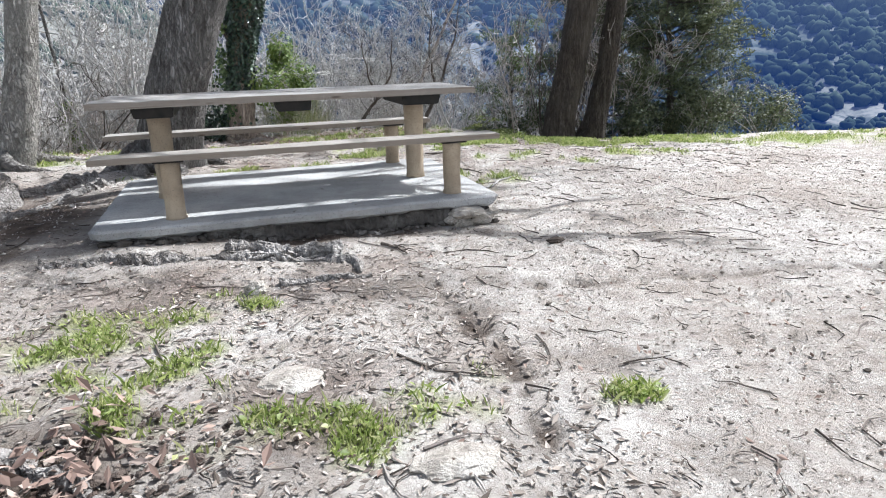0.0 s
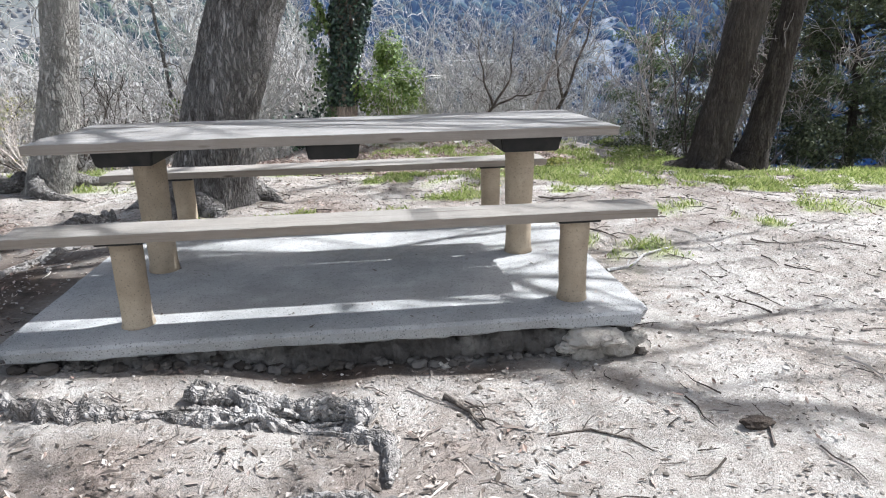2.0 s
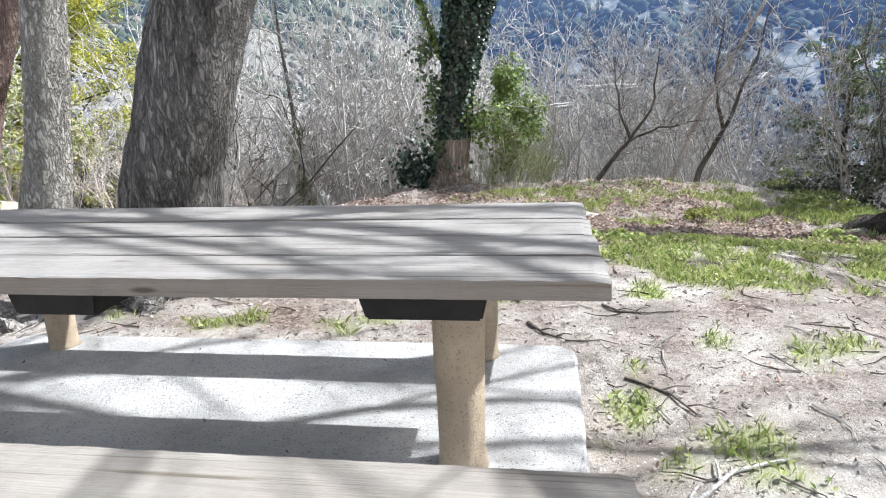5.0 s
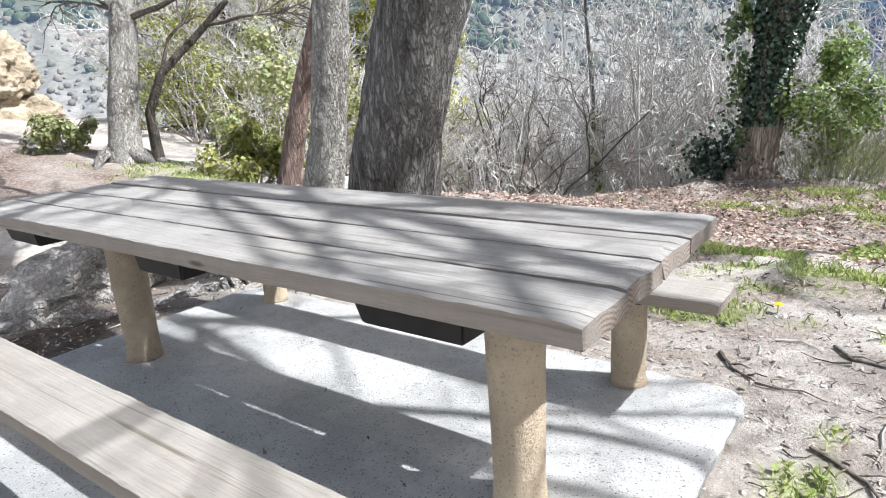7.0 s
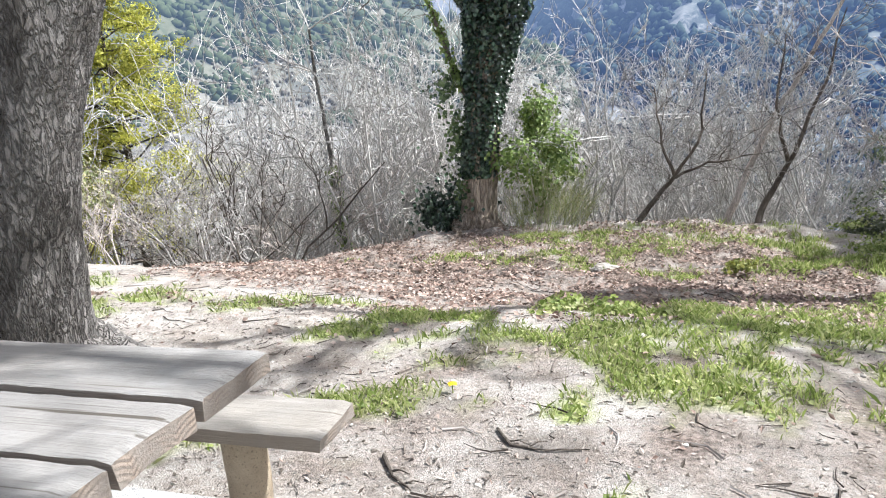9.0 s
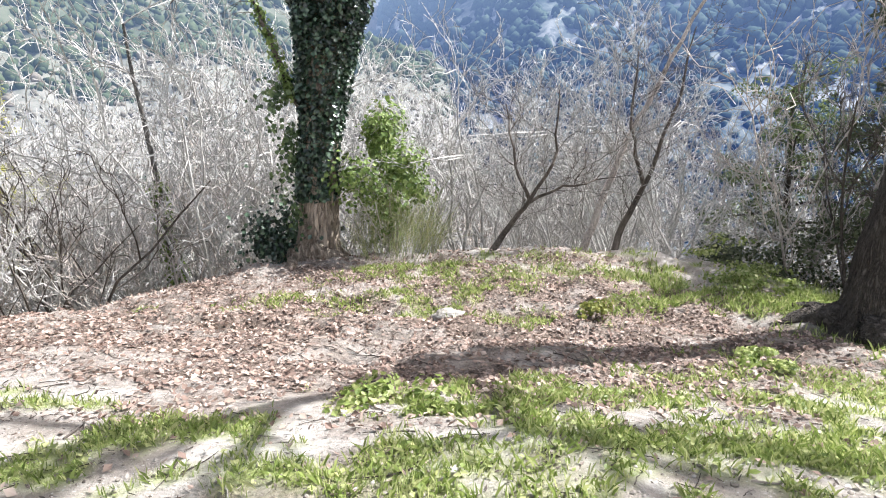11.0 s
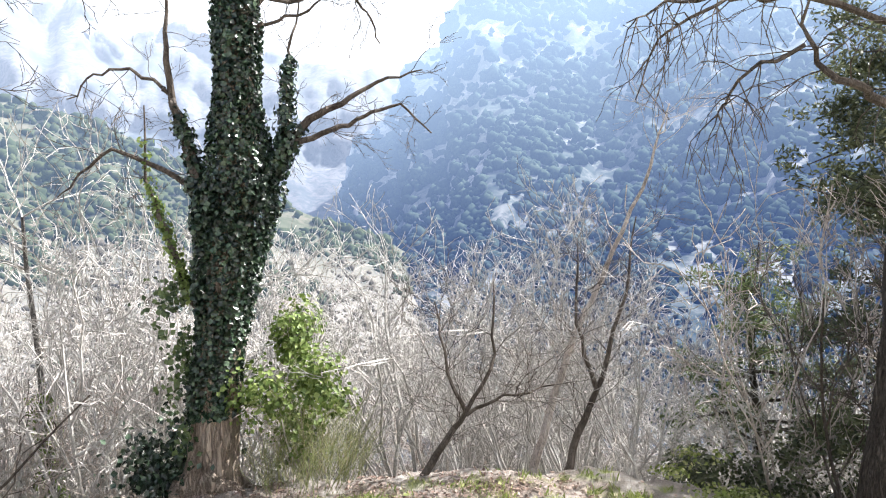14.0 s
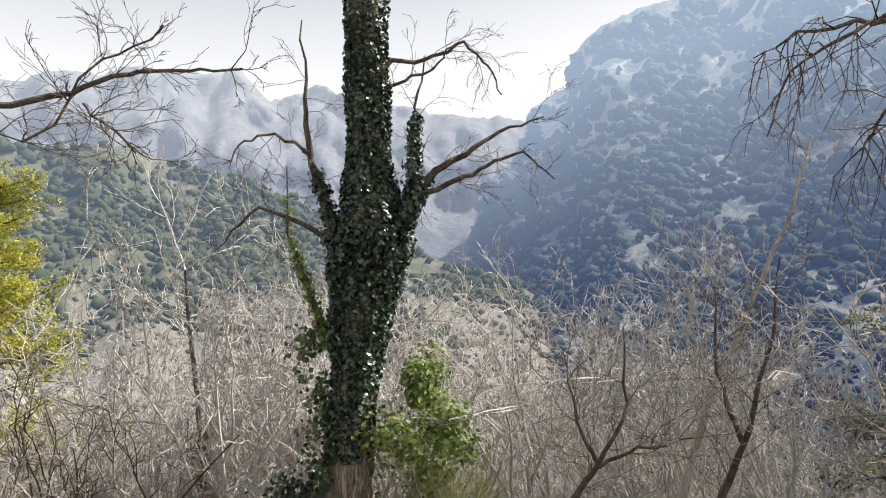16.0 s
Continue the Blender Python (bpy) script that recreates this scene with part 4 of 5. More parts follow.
# the ivy-clad tree
def ivy_tree():
    x, y = -0.55, 15.75
    z = height(x, y)
    e = thing("ivy_tree", (x, y, z), "tall old tree wrapped in glossy dark ivy with bare upper limbs", "tree")
    axis = [(x, y, z - 0.1), (-0.42, y, 0.0), (-0.36, y, 0.76), (-0.15, y, 2.06), (-0.02, y, 2.86), (0.03, y, 4.1), (0.06, y, 5.6), (0.1, y, 8.5)]
    m = Mesh()
    fine, rad = trunk_mesh(m, axis, 0.26, 0.17, 0.14, 34, 0.2, 10)
    root_feet(m, x, y, z, 0.34, 6, 0.5, 5)
    shape("trunk", m, STUMP, e, "split brown bark at the foot", True)
    limbs = {"l1": ([(-0.2, y, 2.3), (-0.44, y, 2.75), (-0.63, y, 3.45), (-0.80, y, 3.92), (-0.82, y, 4.73), (-0.82, y, 5.8)], 0.10),
             "l2": ([(-0.3, y, 2.7), (-0.54, y, 2.83), (-1.02, y, 3.10), (-1.53, y, 3.35), (-1.92, y, 3.07), (-2.20, y, 2.81)], 0.045),
             "l3": ([(-0.82, y, 3.95), (-0.89, y, 4.06), (-1.27, y, 4.31), (-1.70, y, 4.27), (-2.05, y, 3.98)], 0.03),
             "r1": ([(0.1, y, 2.6), (0.42, y, 3.03), (0.85, y, 3.54), (1.27, y, 3.68), (1.69, y, 3.92), (2.23, y, 4.02)], 0.075),
             "r2": ([(0.62, y, 3.25), (1.12, y, 3.38), (1.53, y, 3.52), (1.94, y, 3.63), (2.29, y, 3.26)], 0.04),
             "r3": ([(0.4, y, 2.95), (0.56, y, 3.2), (0.60, y, 3.77), (0.68, y, 4.39), (0.82, y, 5.02)], 0.05),
             "r4": ([(0.2, y, 4.95), (0.4, y, 5.02), (0.92, y, 5.00), (1.34, y, 5.12), (1.63, y, 4.74), (1.75, y, 4.37)], 0.035),
             "r5": ([(0.2, y, 4.65), (0.42, y, 4.70), (0.91, y, 4.83), (1.2, y, 5.09)], 0.03),
             "yl": ([(-0.5, y, 1.2), (-0.71, y, 1.70), (-0.90, y, 2.31), (-1.12, y, 2.94), (-1.11, y, 3.84)], 0.05)}
    for pts, r in limbs.values():
        m = Mesh()
        limb(m, pts, r, 0.008, 9, 0.6, 2, 7, 0.02)
        shape("limb", m, TWIG_DARK, e)
    # ivy on the trunk and the lower ends of the limbs
    m = Mesh()
    for _ in range(21000):
        k = random.uniform(6, len(fine) - 9)
        i = int(k)
        p = fine[i].lerp(fine[min(i + 1, len(fine) - 1)], k - i)
        if p.z < 0.2 + 0.3 * noise.noise((p.z * 3, 0, 1)):
            continue
        a = random.uniform(0, 6.283)
        wide = 0.95 + 0.75 * math.exp(-((p.z - 2.65) / 0.7) ** 2) + 0.12 * math.exp(-((p.z - 1.7) / 0.6) ** 2)
        lumpy = 1 + 0.28 * noise.noise((math.cos(a) * 1.6, math.sin(a) * 1.6, p.z * 1.5))
        r = 0.29 * wide * lumpy * random.uniform(0.78, 1.06)
        o = Vector((math.cos(a), math.sin(a), 0))
        m.leaf(p + o * r, o + Vector((random.gauss(0, 0.75), random.gauss(0, 0.75), random.gauss(0.35, 0.6))), random.uniform(0.03, 0.08), 1.1)
    for key, share in (("l1", 0.5), ("r1", 0.35), ("r3", 0.7), ("l2", 0.2)):
        pts = [Vector(q) for q in limbs[key][0]]
        for _ in range(1000):
            k = random.random() ** 1.3 * share * (len(pts) - 1)
            i = int(k)
            o = Vector((random.gauss(0, 1), random.gauss(0, 1), random.gauss(0, 1))).normalized()
            m.leaf(pts[i].lerp(pts[i + 1], k - i) + o * random.uniform(0.06, 0.17) * (1.2 - k / len(pts)), o, random.uniform(0.045, 0.085), 1.1)
    shape("ivy", m, IVY, e, "glossy dark green ivy leaves")
    # dark ivy at the foot
    m = Mesh()
    for _ in range(4200):
        a = random.uniform(0, 6.28)
        q = Vector((-1.0 + random.gauss(0, 0.26), y + 0.1 + random.gauss(0, 0.2), -0.9 + abs(random.gauss(0, 0.42))))
        if noise.noise(q * 3.1) < -0.1:
            continue
        m.leaf(q, Vector((math.cos(a), math.sin(a) - 0.5, random.uniform(-0.2, 1))), random.uniform(0.045, 0.085), 1.1)
    shape("low_ivy", m, IVY, e)
    # a looser skirt of mid-green ivy on the side away from the path
    m = Mesh()
    for _ in range(1300):
        h = random.random()
        q = Vector((-0.62 - 0.22 * h + random.gauss(0, 0.10), y + random.gauss(0, 0.2), -0.3 + 2.0 * h + random.gauss(0, 0.1)))
        if noise.noise(q * 2.7) < -0.02:
            continue
        m.leaf(q, Vector((random.gauss(0, 1), random.gauss(-0.5, 1), random.uniform(-0.2, 1))), random.uniform(0.045, 0.085), 1.1)
    shape("ivy_skirt", m, IVY_MID, e, "mid-green ivy leaves")["kind"] = "stuff"
    # pale young ivy on the side stem
    m = Mesh()
    pts = [Vector(q) for q in limbs["yl"][0]]
    for _ in range(620):
        k = random.choice((random.gauss(1.0, 0.25), random.gauss(2.2, 0.4), random.uniform(0.4, 3.6)))
        k = min(3.7, max(0.2, k))
        i = int(k)
        o = Vector((random.gauss(0, 1), random.gauss(0, 1), random.gauss(0, 1))).normalized()
        m.leaf(pts[i].lerp(pts[i + 1], k - i) + o * random.uniform(0.03, 0.13), o, random.uniform(0.035, 0.07), 1.1)
    shape("young_ivy", m, IVY_YOUNG, e, "pale yellowish ivy leaves")


ivy_tree()


def leafy_bush(name, label, x, y, z, rx, rz, leaves, size, mat_leaf, mat_twig, lumps=7, long=1.3, stems=9, seed=1, cat="bush", flat=1.0):
    """Clumps of leaves on thin stems, with gaps between."""
    rng_state = random.getstate()
    random.seed(seed)
    e = thing(name, (x, y, z), label, cat)
    m = Mesh()
    centres = []
    for _ in range(lumps):
        a, r = random.uniform(0, 6.28), random.random() ** 0.6
        centres.append((Vector((x + math.cos(a) * r * rx * 0.75, y + math.sin(a) * r * rx * 0.75, z + rz * random.uniform(0.25, 1.0) * (1.05 - 0.35 * r))), rx * random.uniform(0.28, 0.5)))
    tw = Mesh()
    for c, s in centres[:stems]:
        pts = [Vector((x + random.uniform(-0.08, 0.08), y, z - 0.05)), Vector((x, y, z)).lerp(c, 0.5) + Vector((random.gauss(0, 0.08), random.gauss(0, 0.08), 0)), c]
        tw.tube(pts, (0.018, 0.011, 0.004), 4, 0, False)
        for _ in range(3):
            branch(tw, c, (random.gauss(0, 1), random.gauss(0, 1), random.gauss(0.5, 0.6)), s, 0.005, 1)
    for _ in range(leaves):
        c, s = random.choice(centres)
        o = Vector((random.gauss(0, 1), random.gauss(0, 1), random.gauss(0, 0.8))).normalized()
        q = c + Vector((o.x, o.y, o.z * flat)) * s * random.random() ** 0.45
        if noise.noise(q * 2.6) < -0.22:
            continue
        m.leaf(q, o + Vector((0, 0, 0.5)) + Vector((random.gauss(0, 0.5), random.gauss(0, 0.5), random.gauss(0, 0.5))), size * random.uniform(0.6, 1.3), long)
    if stems:
        shape("wood", tw, mat_twig, e)
    shape("foliage", m, mat_leaf, e)
    random.setstate(rng_state)
    return e


leafy_bush("ivy_bush", "bright yellow-green ivy bush beside the ivy-clad tree", 0.5, 16.0, -0.75, 0.8, 2.15, 5200, 0.058, IVY_YOUNG, TWIG_WARM, 20, 1.1, seed=3)


def small_ivy_tree(x, y, top):
    z = height(x, y)
    e = thing("small_ivy_tree", (x, y, z), "slender bare tree with yellowish ivy round its lower trunk", "tree")
    random.seed(61)
    axis = wander((x, y, z - 0.2), (0.02, 0, 1), top - z, 8, 0.04)
    m = Mesh()
    m.tube(axis, taper(9, 0.08, 0.025), 9, 0.1)
    shape("trunk", m, BARK, e)
    for k in range(9):
        m = Mesh()
        branch(m, axis[random.randrange(3, 9)], (random.gauss(0, 1), random.gauss(0, 1), 0.7), 1.6, 0.02, 2, 0.8, 0, 0.18, (4, 6), 0.55, 0.004)
        shape("limb", m, TWIG, e)
    m = Mesh()
    for _ in range(900):
        k = random.uniform(0.8, 4.6)
        i = int(k)
        o = Vector((random.gauss(0, 1), random.gauss(0, 1), random.gauss(0, 0.6))).normalized()
        m.leaf(axis[i].lerp(axis[i + 1], k - i) + o * random.uniform(0.08, 0.26), o, random.uniform(0.06, 0.1), 1.1)
    shape("ivy", m, IVY_YOUNG, e, "yellowish ivy leaves")


small_ivy_tree(-4.1, 18.6, 3.2)


def broom_bush(name, label, x, y, z, rx, h, count, material, seed):
    e = thing(name, (x, y, z), label, "bush")
    random.seed(seed)
    m = Mesh()
    for _ in range(count):
        a, r = random.uniform(0, 6.28), random.random() ** 0.6 * rx
        p = Vector((x + math.cos(a) * r, y + math.sin(a) * r, z - 0.05 + random.random() * h * 0.45 * (1 - r / rx)))
        d = Vector((random.gauss(0.1, 0.3) + math.cos(a) * 0.15, random.gauss(0, 0.3), 1)) * h * random.uniform(0.25, 0.6)
        pts = wander(p, d, d.length, 4, 0.14)
        m.tube(pts, taper(5, 0.003, 0.0014), 3, 0, False)
        branch(m, pts[1], pts[2] - pts[1], d.length * 0.5, 0.002, 1, 0.7, 0, 0.2, (3, 5), 0.6, 0.0014)
    shape("spray", m, material, e)


broom_bush("broom_bush", "wispy green and rusty stems beside the ivy-clad tree", 0.62, 15.85, -0.75, 0.6, 1.6, 240, SPRAY, 21)


# bare scrub on the slope
def shrub(name, label, stems, h, spread, depth, material, seed, r=0.027, kids=(3, 5)):
    random.seed(seed)
    e = thing(name, (0, 0, 0), label, "shrub")
    for _ in range(stems):
        m = Mesh()
        a = random.uniform(0, 6.28)
        d = Vector((math.cos(a) * spread, math.sin(a) * spread, 1))
        branch(m, (math.cos(a) * 0.15, math.sin(a) * 0.15, -0.2), d, h * random.uniform(0.6, 0.9), r * random.uniform(0.6, 1.2), depth, 0.95, -0.1, 0.17, kids, 0.54, 0.0052, 1.4)
        part("stem", m, material, e)
    return e


KINDS = [shrub("bare_shrub", "leafless pale grey shrub with upswept twigs on the slope", 5, 4.4, 0.42, 3, TWIG, 31), shrub("bare_shrub", "leafless pale grey shrub with upswept twigs on the slope", 6, 3.6, 0.55, 3, TWIG, 32),
         shrub("bare_shrub", "leafless brownish shrub on the slope", 6, 4.0, 0.45, 3, TWIG_WARM, 33), shrub("bare_shrub", "leafless slender saplings on the slope", 5, 5.4, 0.22, 3, TWIG, 34, 0.034),
         shrub("bare_shrub", "dark leafless crooked shrub on the slope", 4, 3.9, 0.5, 3, TWIG_DARK, 35, 0.036), shrub("bare_shrub", "leafless pale grey shrub with upswept twigs on the slope", 5, 4.2, 0.35, 3, TWIG, 36, 0.036)]
for k in KINDS:
    k["group"] = "bare scrub on the slope"
random.seed(77)
spots = []
spots.append((10.2, 14.6))
for _ in range(6000):
    x = random.uniform(-17, 15) if random.random() < 0.7 else random.uniform(1.2, 7)
    e = float(np.interp(x, EX, EY))
    y = e + 0.7 + random.random() ** 1.6 * 14
    if -3.8 < x < 1.9 and y < 18.0:
        continue
    if -1.2 < (x - 1.98) / (y - 5.73) < -0.62 and y < 20:
        continue
    if -1.4 < (x - 1.77) / (y - 5.1) < -1.0 and y < 18 and random.random() < 0.8:
        continue
    if 4.6 < x < 9.6 and y < 18.5:
        continue
    if -5 < x < 6 and y < e + 1.6:
        continue
    if x > 8.6 and y < 24:
        continue
    if any((x - a) ** 2 + (y - b) ** 2 < ((0.72 if 1.2 < x < 6 else 0.85) + 0.045 * (y - e)) ** 2 for a, b in spots):
        continue
    spots.append((x, y))
    if len(spots) >= 170:
        break
for n, (x, y) in enumerate(spots):
    z = height(x, y)
    s = random.uniform(0.75, 1.15)
    if -1 < x < 5.5:
        s *= 0.85
    if x > 9:
        s *= 0.5
    if -12 < x < -1 and y > float(np.interp(x, EX, EY)) + 2.5:
        s *= 1.15
    elif -12 < x < -1:
        s *= 0.72
    m4 = pose(x, y, z, random.uniform(-6, 6), random.uniform(-6, 6), random.uniform(0, 360)) @ Matrix.Diagonal((s, s, s * random.uniform(0.85, 1.1), 1))
    if n < len(KINDS):
        KINDS[n].matrix_basis = m4
    else:
        copy_thing(KINDS[random.choice((0, 1, 3, 5, 5, 2, 4) if x < 0 else (0, 1, 3, 5, 5, 0, 4))], Matrix.Identity(4)).matrix_basis = m4


for x, y, s in ((-4.6, 12.6, 0.34), (-6.0, 13.4, 0.36), (-7.4, 14.6, 0.4), (-5.4, 14.6, 0.5), (-8.6, 16.4, 0.45), (-7.0, 16.8, 0.6), (-3.6, 13.2, 0.36), (-9.5, 14.5, 0.4), (-11.5, 15.5, 0.4), (-6.6, 18.5, 0.85), (-5.6, 17.0, 0.8)):
    copy_thing(KINDS[int(x * 10) % 6], Matrix.Identity(4)).matrix_basis = pose(x, y, height(x, y), 4, -5, x * 77) @ Matrix.Diagonal((s * 1.3, s * 1.3, s, 1))


for k, (x, y, s) in enumerate(((2.3, 17.2, 0.45), (3.6, 17.3, 0.45), (4.8, 17.6, 0.5), (3.0, 19.0, 0.75), (-1.9, 18.0, 0.6), (-2.8, 17.4, 0.5))):
    copy_thing(KINDS[(0, 1, 5)[k % 3]], Matrix.Identity(4)).matrix_basis = pose(x, y, height(x, y), 3, 4, x * 91) @ Matrix.Diagonal((s, s, s * 1.1, 1))
for x, y, s in ((6.7, 15.3, 0.85), (7.6, 15.0, 0.95), (7.2, 14.4, 0.8), (8.4, 15.6, 1.0), (6.2, 17.2, 1.0)):
    copy_thing(KINDS[2 if s > 0.9 else 4], Matrix.Identity(4)).matrix_basis = pose(x, y, height(x, y), 4, -5, x * 77) @ Matrix.Diagonal((s, s, s * 1.15, 1))


random.seed(178)
tall = []
while len(tall) < 17:
    y = random.uniform(17.2, 23)
    x = random.uniform(-6.2 - 0.6 * (y - 18), -1.6)
    if all((x - a) ** 2 + (y - b) ** 2 > 0.55 for a, b in tall):
        tall.append((x, y))
for x, y in tall:
    s = random.uniform(1.1, 1.55)
    copy_thing(KINDS[random.choice((0, 1, 3, 5))], Matrix.Identity(4)).matrix_basis = pose(x, y, height(x, y), random.uniform(-8, 8), random.uniform(-8, 8), random.uniform(0, 360)) @ Matrix.Diagonal((s * 0.85, s * 0.85, s, 1))
random.seed(177)
lower = []
while len(lower) < 34:
    x, y = random.uniform(-1.5, 15), 20 + 14 * random.random()
    if x > 5.5 and y < 21 or any((x - a) ** 2 + (y - b) ** 2 < 0.8 for a, b in lower):
        continue
    lower.append((x, y))
for x, y in lower:
    s = random.uniform(0.8, 1.25)
    copy_thing(KINDS[random.choice((0, 1, 3, 5))], Matrix.Identity(4)).matrix_basis = pose(x, y, height(x, y), random.uniform(-6, 6), random.uniform(-6, 6), random.uniform(0, 360)) @ Matrix.Diagonal((s, s, s * 1.05, 1))


# leaning bare saplings on the bank
def sapling(label, stems, material, twigs, length):
    x, y, z = stems[0][0][0]
    e = thing("bare_sapling" if z < 1 else "overhanging_branch", (x, y, z), label, "tree", "bare saplings on the bank")
    for pts, r in stems:
        m = Mesh()
        limb(m, pts, r, 0.008, twigs, length, 2, 7, -0.03, 0.8)
        shape("trunk", m, material, e)


random.seed(5)
sapling("dark leaning forked bare sapling on the bank", [([(1.90, 15.7, -0.75), (2.20, 15.7, -0.32), (2.49, 15.7, 0.01), (2.85, 15.7, 0.67), (2.9, 15.8, 1.5)], 0.05), ([(2.49, 15.7, 0.01), (2.3, 15.75, 0.5), (2.2, 15.8, 1.3)], 0.03), ([(2.49, 15.7, 0.01), (2.9, 15.6, 0.2), (3.5, 15.6, 0.3)], 0.025)], TWIG_DARK, 14, 0.8)
sapling("tall leaning bare sapling on the bank", [([(3.15, 16.5, -1.2), (3.40, 16.5, -0.5), (3.78, 16.5, 0.48), (4.44, 16.5, 1.74), (5.01, 16.5, 2.81), (5.3, 16.5, 3.6)], 0.065)], TWIG_WARM, 26, 1.2)
sapling("leaning bare sapling on the bank", [([(3.6, 16.5, -1.2), (3.85, 16.5, -0.5), (4.21, 16.5, 0.24), (4.58, 16.5, 1.24), (4.8, 16.6, 2.2)], 0.06), ([(4.1, 16.5, 0.1), (3.9, 16.4, 0.9), (4.0, 16.4, 1.9)], 0.035)], TWIG_DARK, 18, 1.0)
sapling("slender pale bare sapling on the slope", [([(1.40, 17.0, -1.6), (1.50, 17.0, -0.8), (1.59, 17.0, -0.1), (1.46, 17.0, 1.0), (1.5, 17, 1.9)], 0.035), ([(1.55, 17, -0.5), (1.9, 17, 0.2), (2.0, 17, 1.0)], 0.025)], TWIG, 14, 0.9)
sapling("long overhanging bare branch above the terrace", [([(0.05, 8.3, 3.5), (-1.3, 9.8, 3.45), (-2.2, 11.3, 3.4), (-1.9, 12.2, 3.55), (-1.38, 12.5, 3.70), (-0.89, 12.5, 3.79), (-0.32, 12.5, 3.73), (0.17, 12.5, 3.66)], 0.045), ([(-1.38, 12.5, 3.65), (-1.0, 12.5, 3.34), (-0.79, 12.5, 3.12)], 0.012), ([(-2.1, 11.6, 3.45), (-1.7, 12.4, 3.3), (-1.2, 12.6, 4.0), (-0.6, 12.6, 4.2)], 0.014)], TWIG_DARK, 18, 0.6)


# conifers
def conifer(name, label, x, y, top, r, low, mats, whorls, tufts, seed, trunk_r=0.12, size=0.34, lean=(0, 0), bark=BARK_DARK):
    random.seed(seed)
    z = height(x, y)
    e = thing(name, (x, y, z), label, "tree")
    m = Mesh()
    axis = wander((x, y, z - 0.2), (lean[0], lean[1], 1), top - z, 9, 0.03)
    m.tube(axis, taper(10, trunk_r, 0.02), 9, 0.1)
    leaves = Mesh()
    for w in range(whorls):
        t = low + (1 - low) * (w + random.random()) / whorls
        k = t * 9
        i = min(int(k), 8)
        p = axis[i].lerp(axis[i + 1], k - i)
        a = random.uniform(0, 6.28)
        length = r * (1.15 - t * 0.75) * random.uniform(0.6, 1.15)
        pts = wander(p, (math.cos(a), math.sin(a), random.uniform(-0.05, 0.45)), length, 6, 0.14)
        arm = Mesh()
        arm.tube(pts, taper(7, 0.03, 0.006), 4, 0, False)
        shape("branch", arm, bark, e)
        for _ in range(tufts):
            j = random.uniform(2.0, 6.0)
            q = pts[min(int(j), 5)].lerp(pts[min(int(j), 5) + 1], j % 1 if j < 6 else 1) + Vector((random.gauss(0, 0.16), random.gauss(0, 0.16), random.gauss(0.05, 0.12)))
            for _ in range(38):
                o = Vector((random.gauss(0, 1), random.gauss(0, 1), random.gauss(0.35, 0.8))).normalized()
                leaves.leaf(q + o * size * random.uniform(0.15, 0.6), Vector((random.gauss(0, 1), random.gauss(0, 1), random.gauss(0.4, 1))), size * random.uniform(0.055, 0.11), 3.2)
    shape("trunk", m, bark, e)
    shape("needles", leaves, mats, e)
    return e


conifer("pine", "bright yellow-green pine below the terrace", -11.4, 20.6, 5.8, 3.2, 0.12, PINE, 125, 13, 41, 0.16, 0.42)
conifer("pine", "bright yellow-green pine below the terrace", -14.0, 18.6, 6.0, 3.4, 0.1, PINE, 85, 11, 42, 0.18, 0.45)
conifer("conifer", "dark evergreen tree behind the twin trunks", 8.7, 17.0, 5.0, 2.9, 0.12, CEDAR, 84, 13, 43, 0.14, 0.38)
conifer("conifer", "dark evergreen tree behind the twin trunks", 10.0, 15.4, 3.2, 2.6, 0.08, CEDAR, 80, 13, 44, 0.12, 0.36)
conifer("conifer", "olive evergreen tree with bare lower trunk", 6.8, 18.3, 1.6, 1.9, 0.4, CEDAR_LIT, 20, 8, 45, 0.09, 0.34)
conifer("pine", "olive green pine behind the pale trees", -12.8, 15.7, 6.0, 2.8, 0.1, BUSH, 80, 11, 47, 0.16, 0.42)

for k, (x, y, rx, rz, mt) in enumerate(((5.6, 16.6, 0.9, 1.0, CEDAR), (6.9, 16.2, 0.9, 1.5, CEDAR), (8.2, 14.5, 0.9, 1.3, CEDAR), (9.6, 13.9, 1.0, 1.4, CEDAR), (11.2, 13.6, 1.1, 1.4, CEDAR), (-4.4, 9.6, 0.55, 0.75, BUSH), (-5.2, 10.6, 0.9, 1.9, SPRAY), (-9.5, 12.2, 1.4, 2.6, BUSH), (-6.2, 12.5, 1.4, 2.6, SPRAY), (-8.2, 9.3, 0.5, 0.5, SPRAY))):
    leafy_bush("bush", "dark evergreen bush under the trees" if mt is CEDAR else "yellow-green leafy bush on the terrace", x, y, height(x, y), rx, rz, 3800, 0.05, mt, TWIG_WARM, 13, 1.3, seed=50 + k)
for k, (x, y, rx, rz) in enumerate(((4.75, 14.5, 0.5, 0.16), (5.2, 14.2, 0.4, 0.2), (3.1, 13.1, 0.3, 0.18), (4.0, 11.6, 0.25, 0.12), (1.55, 10.2, 0.4, 0.03), (1.9, 10.0, 0.3, 0.03), (5.0, 15.6, 0.6, 0.5), (5.0, 14.75, 0.55, 0.22))):
    leafy_bush("ground_plant", "low green leafy plants on the bank", x, y, height(x, y), rx, rz, 500, 0.04, GRASS if k != 2 else BUSH, TWIG_WARM, 8, 1.2, 0, seed=70 + k, cat="plant", flat=0.18)


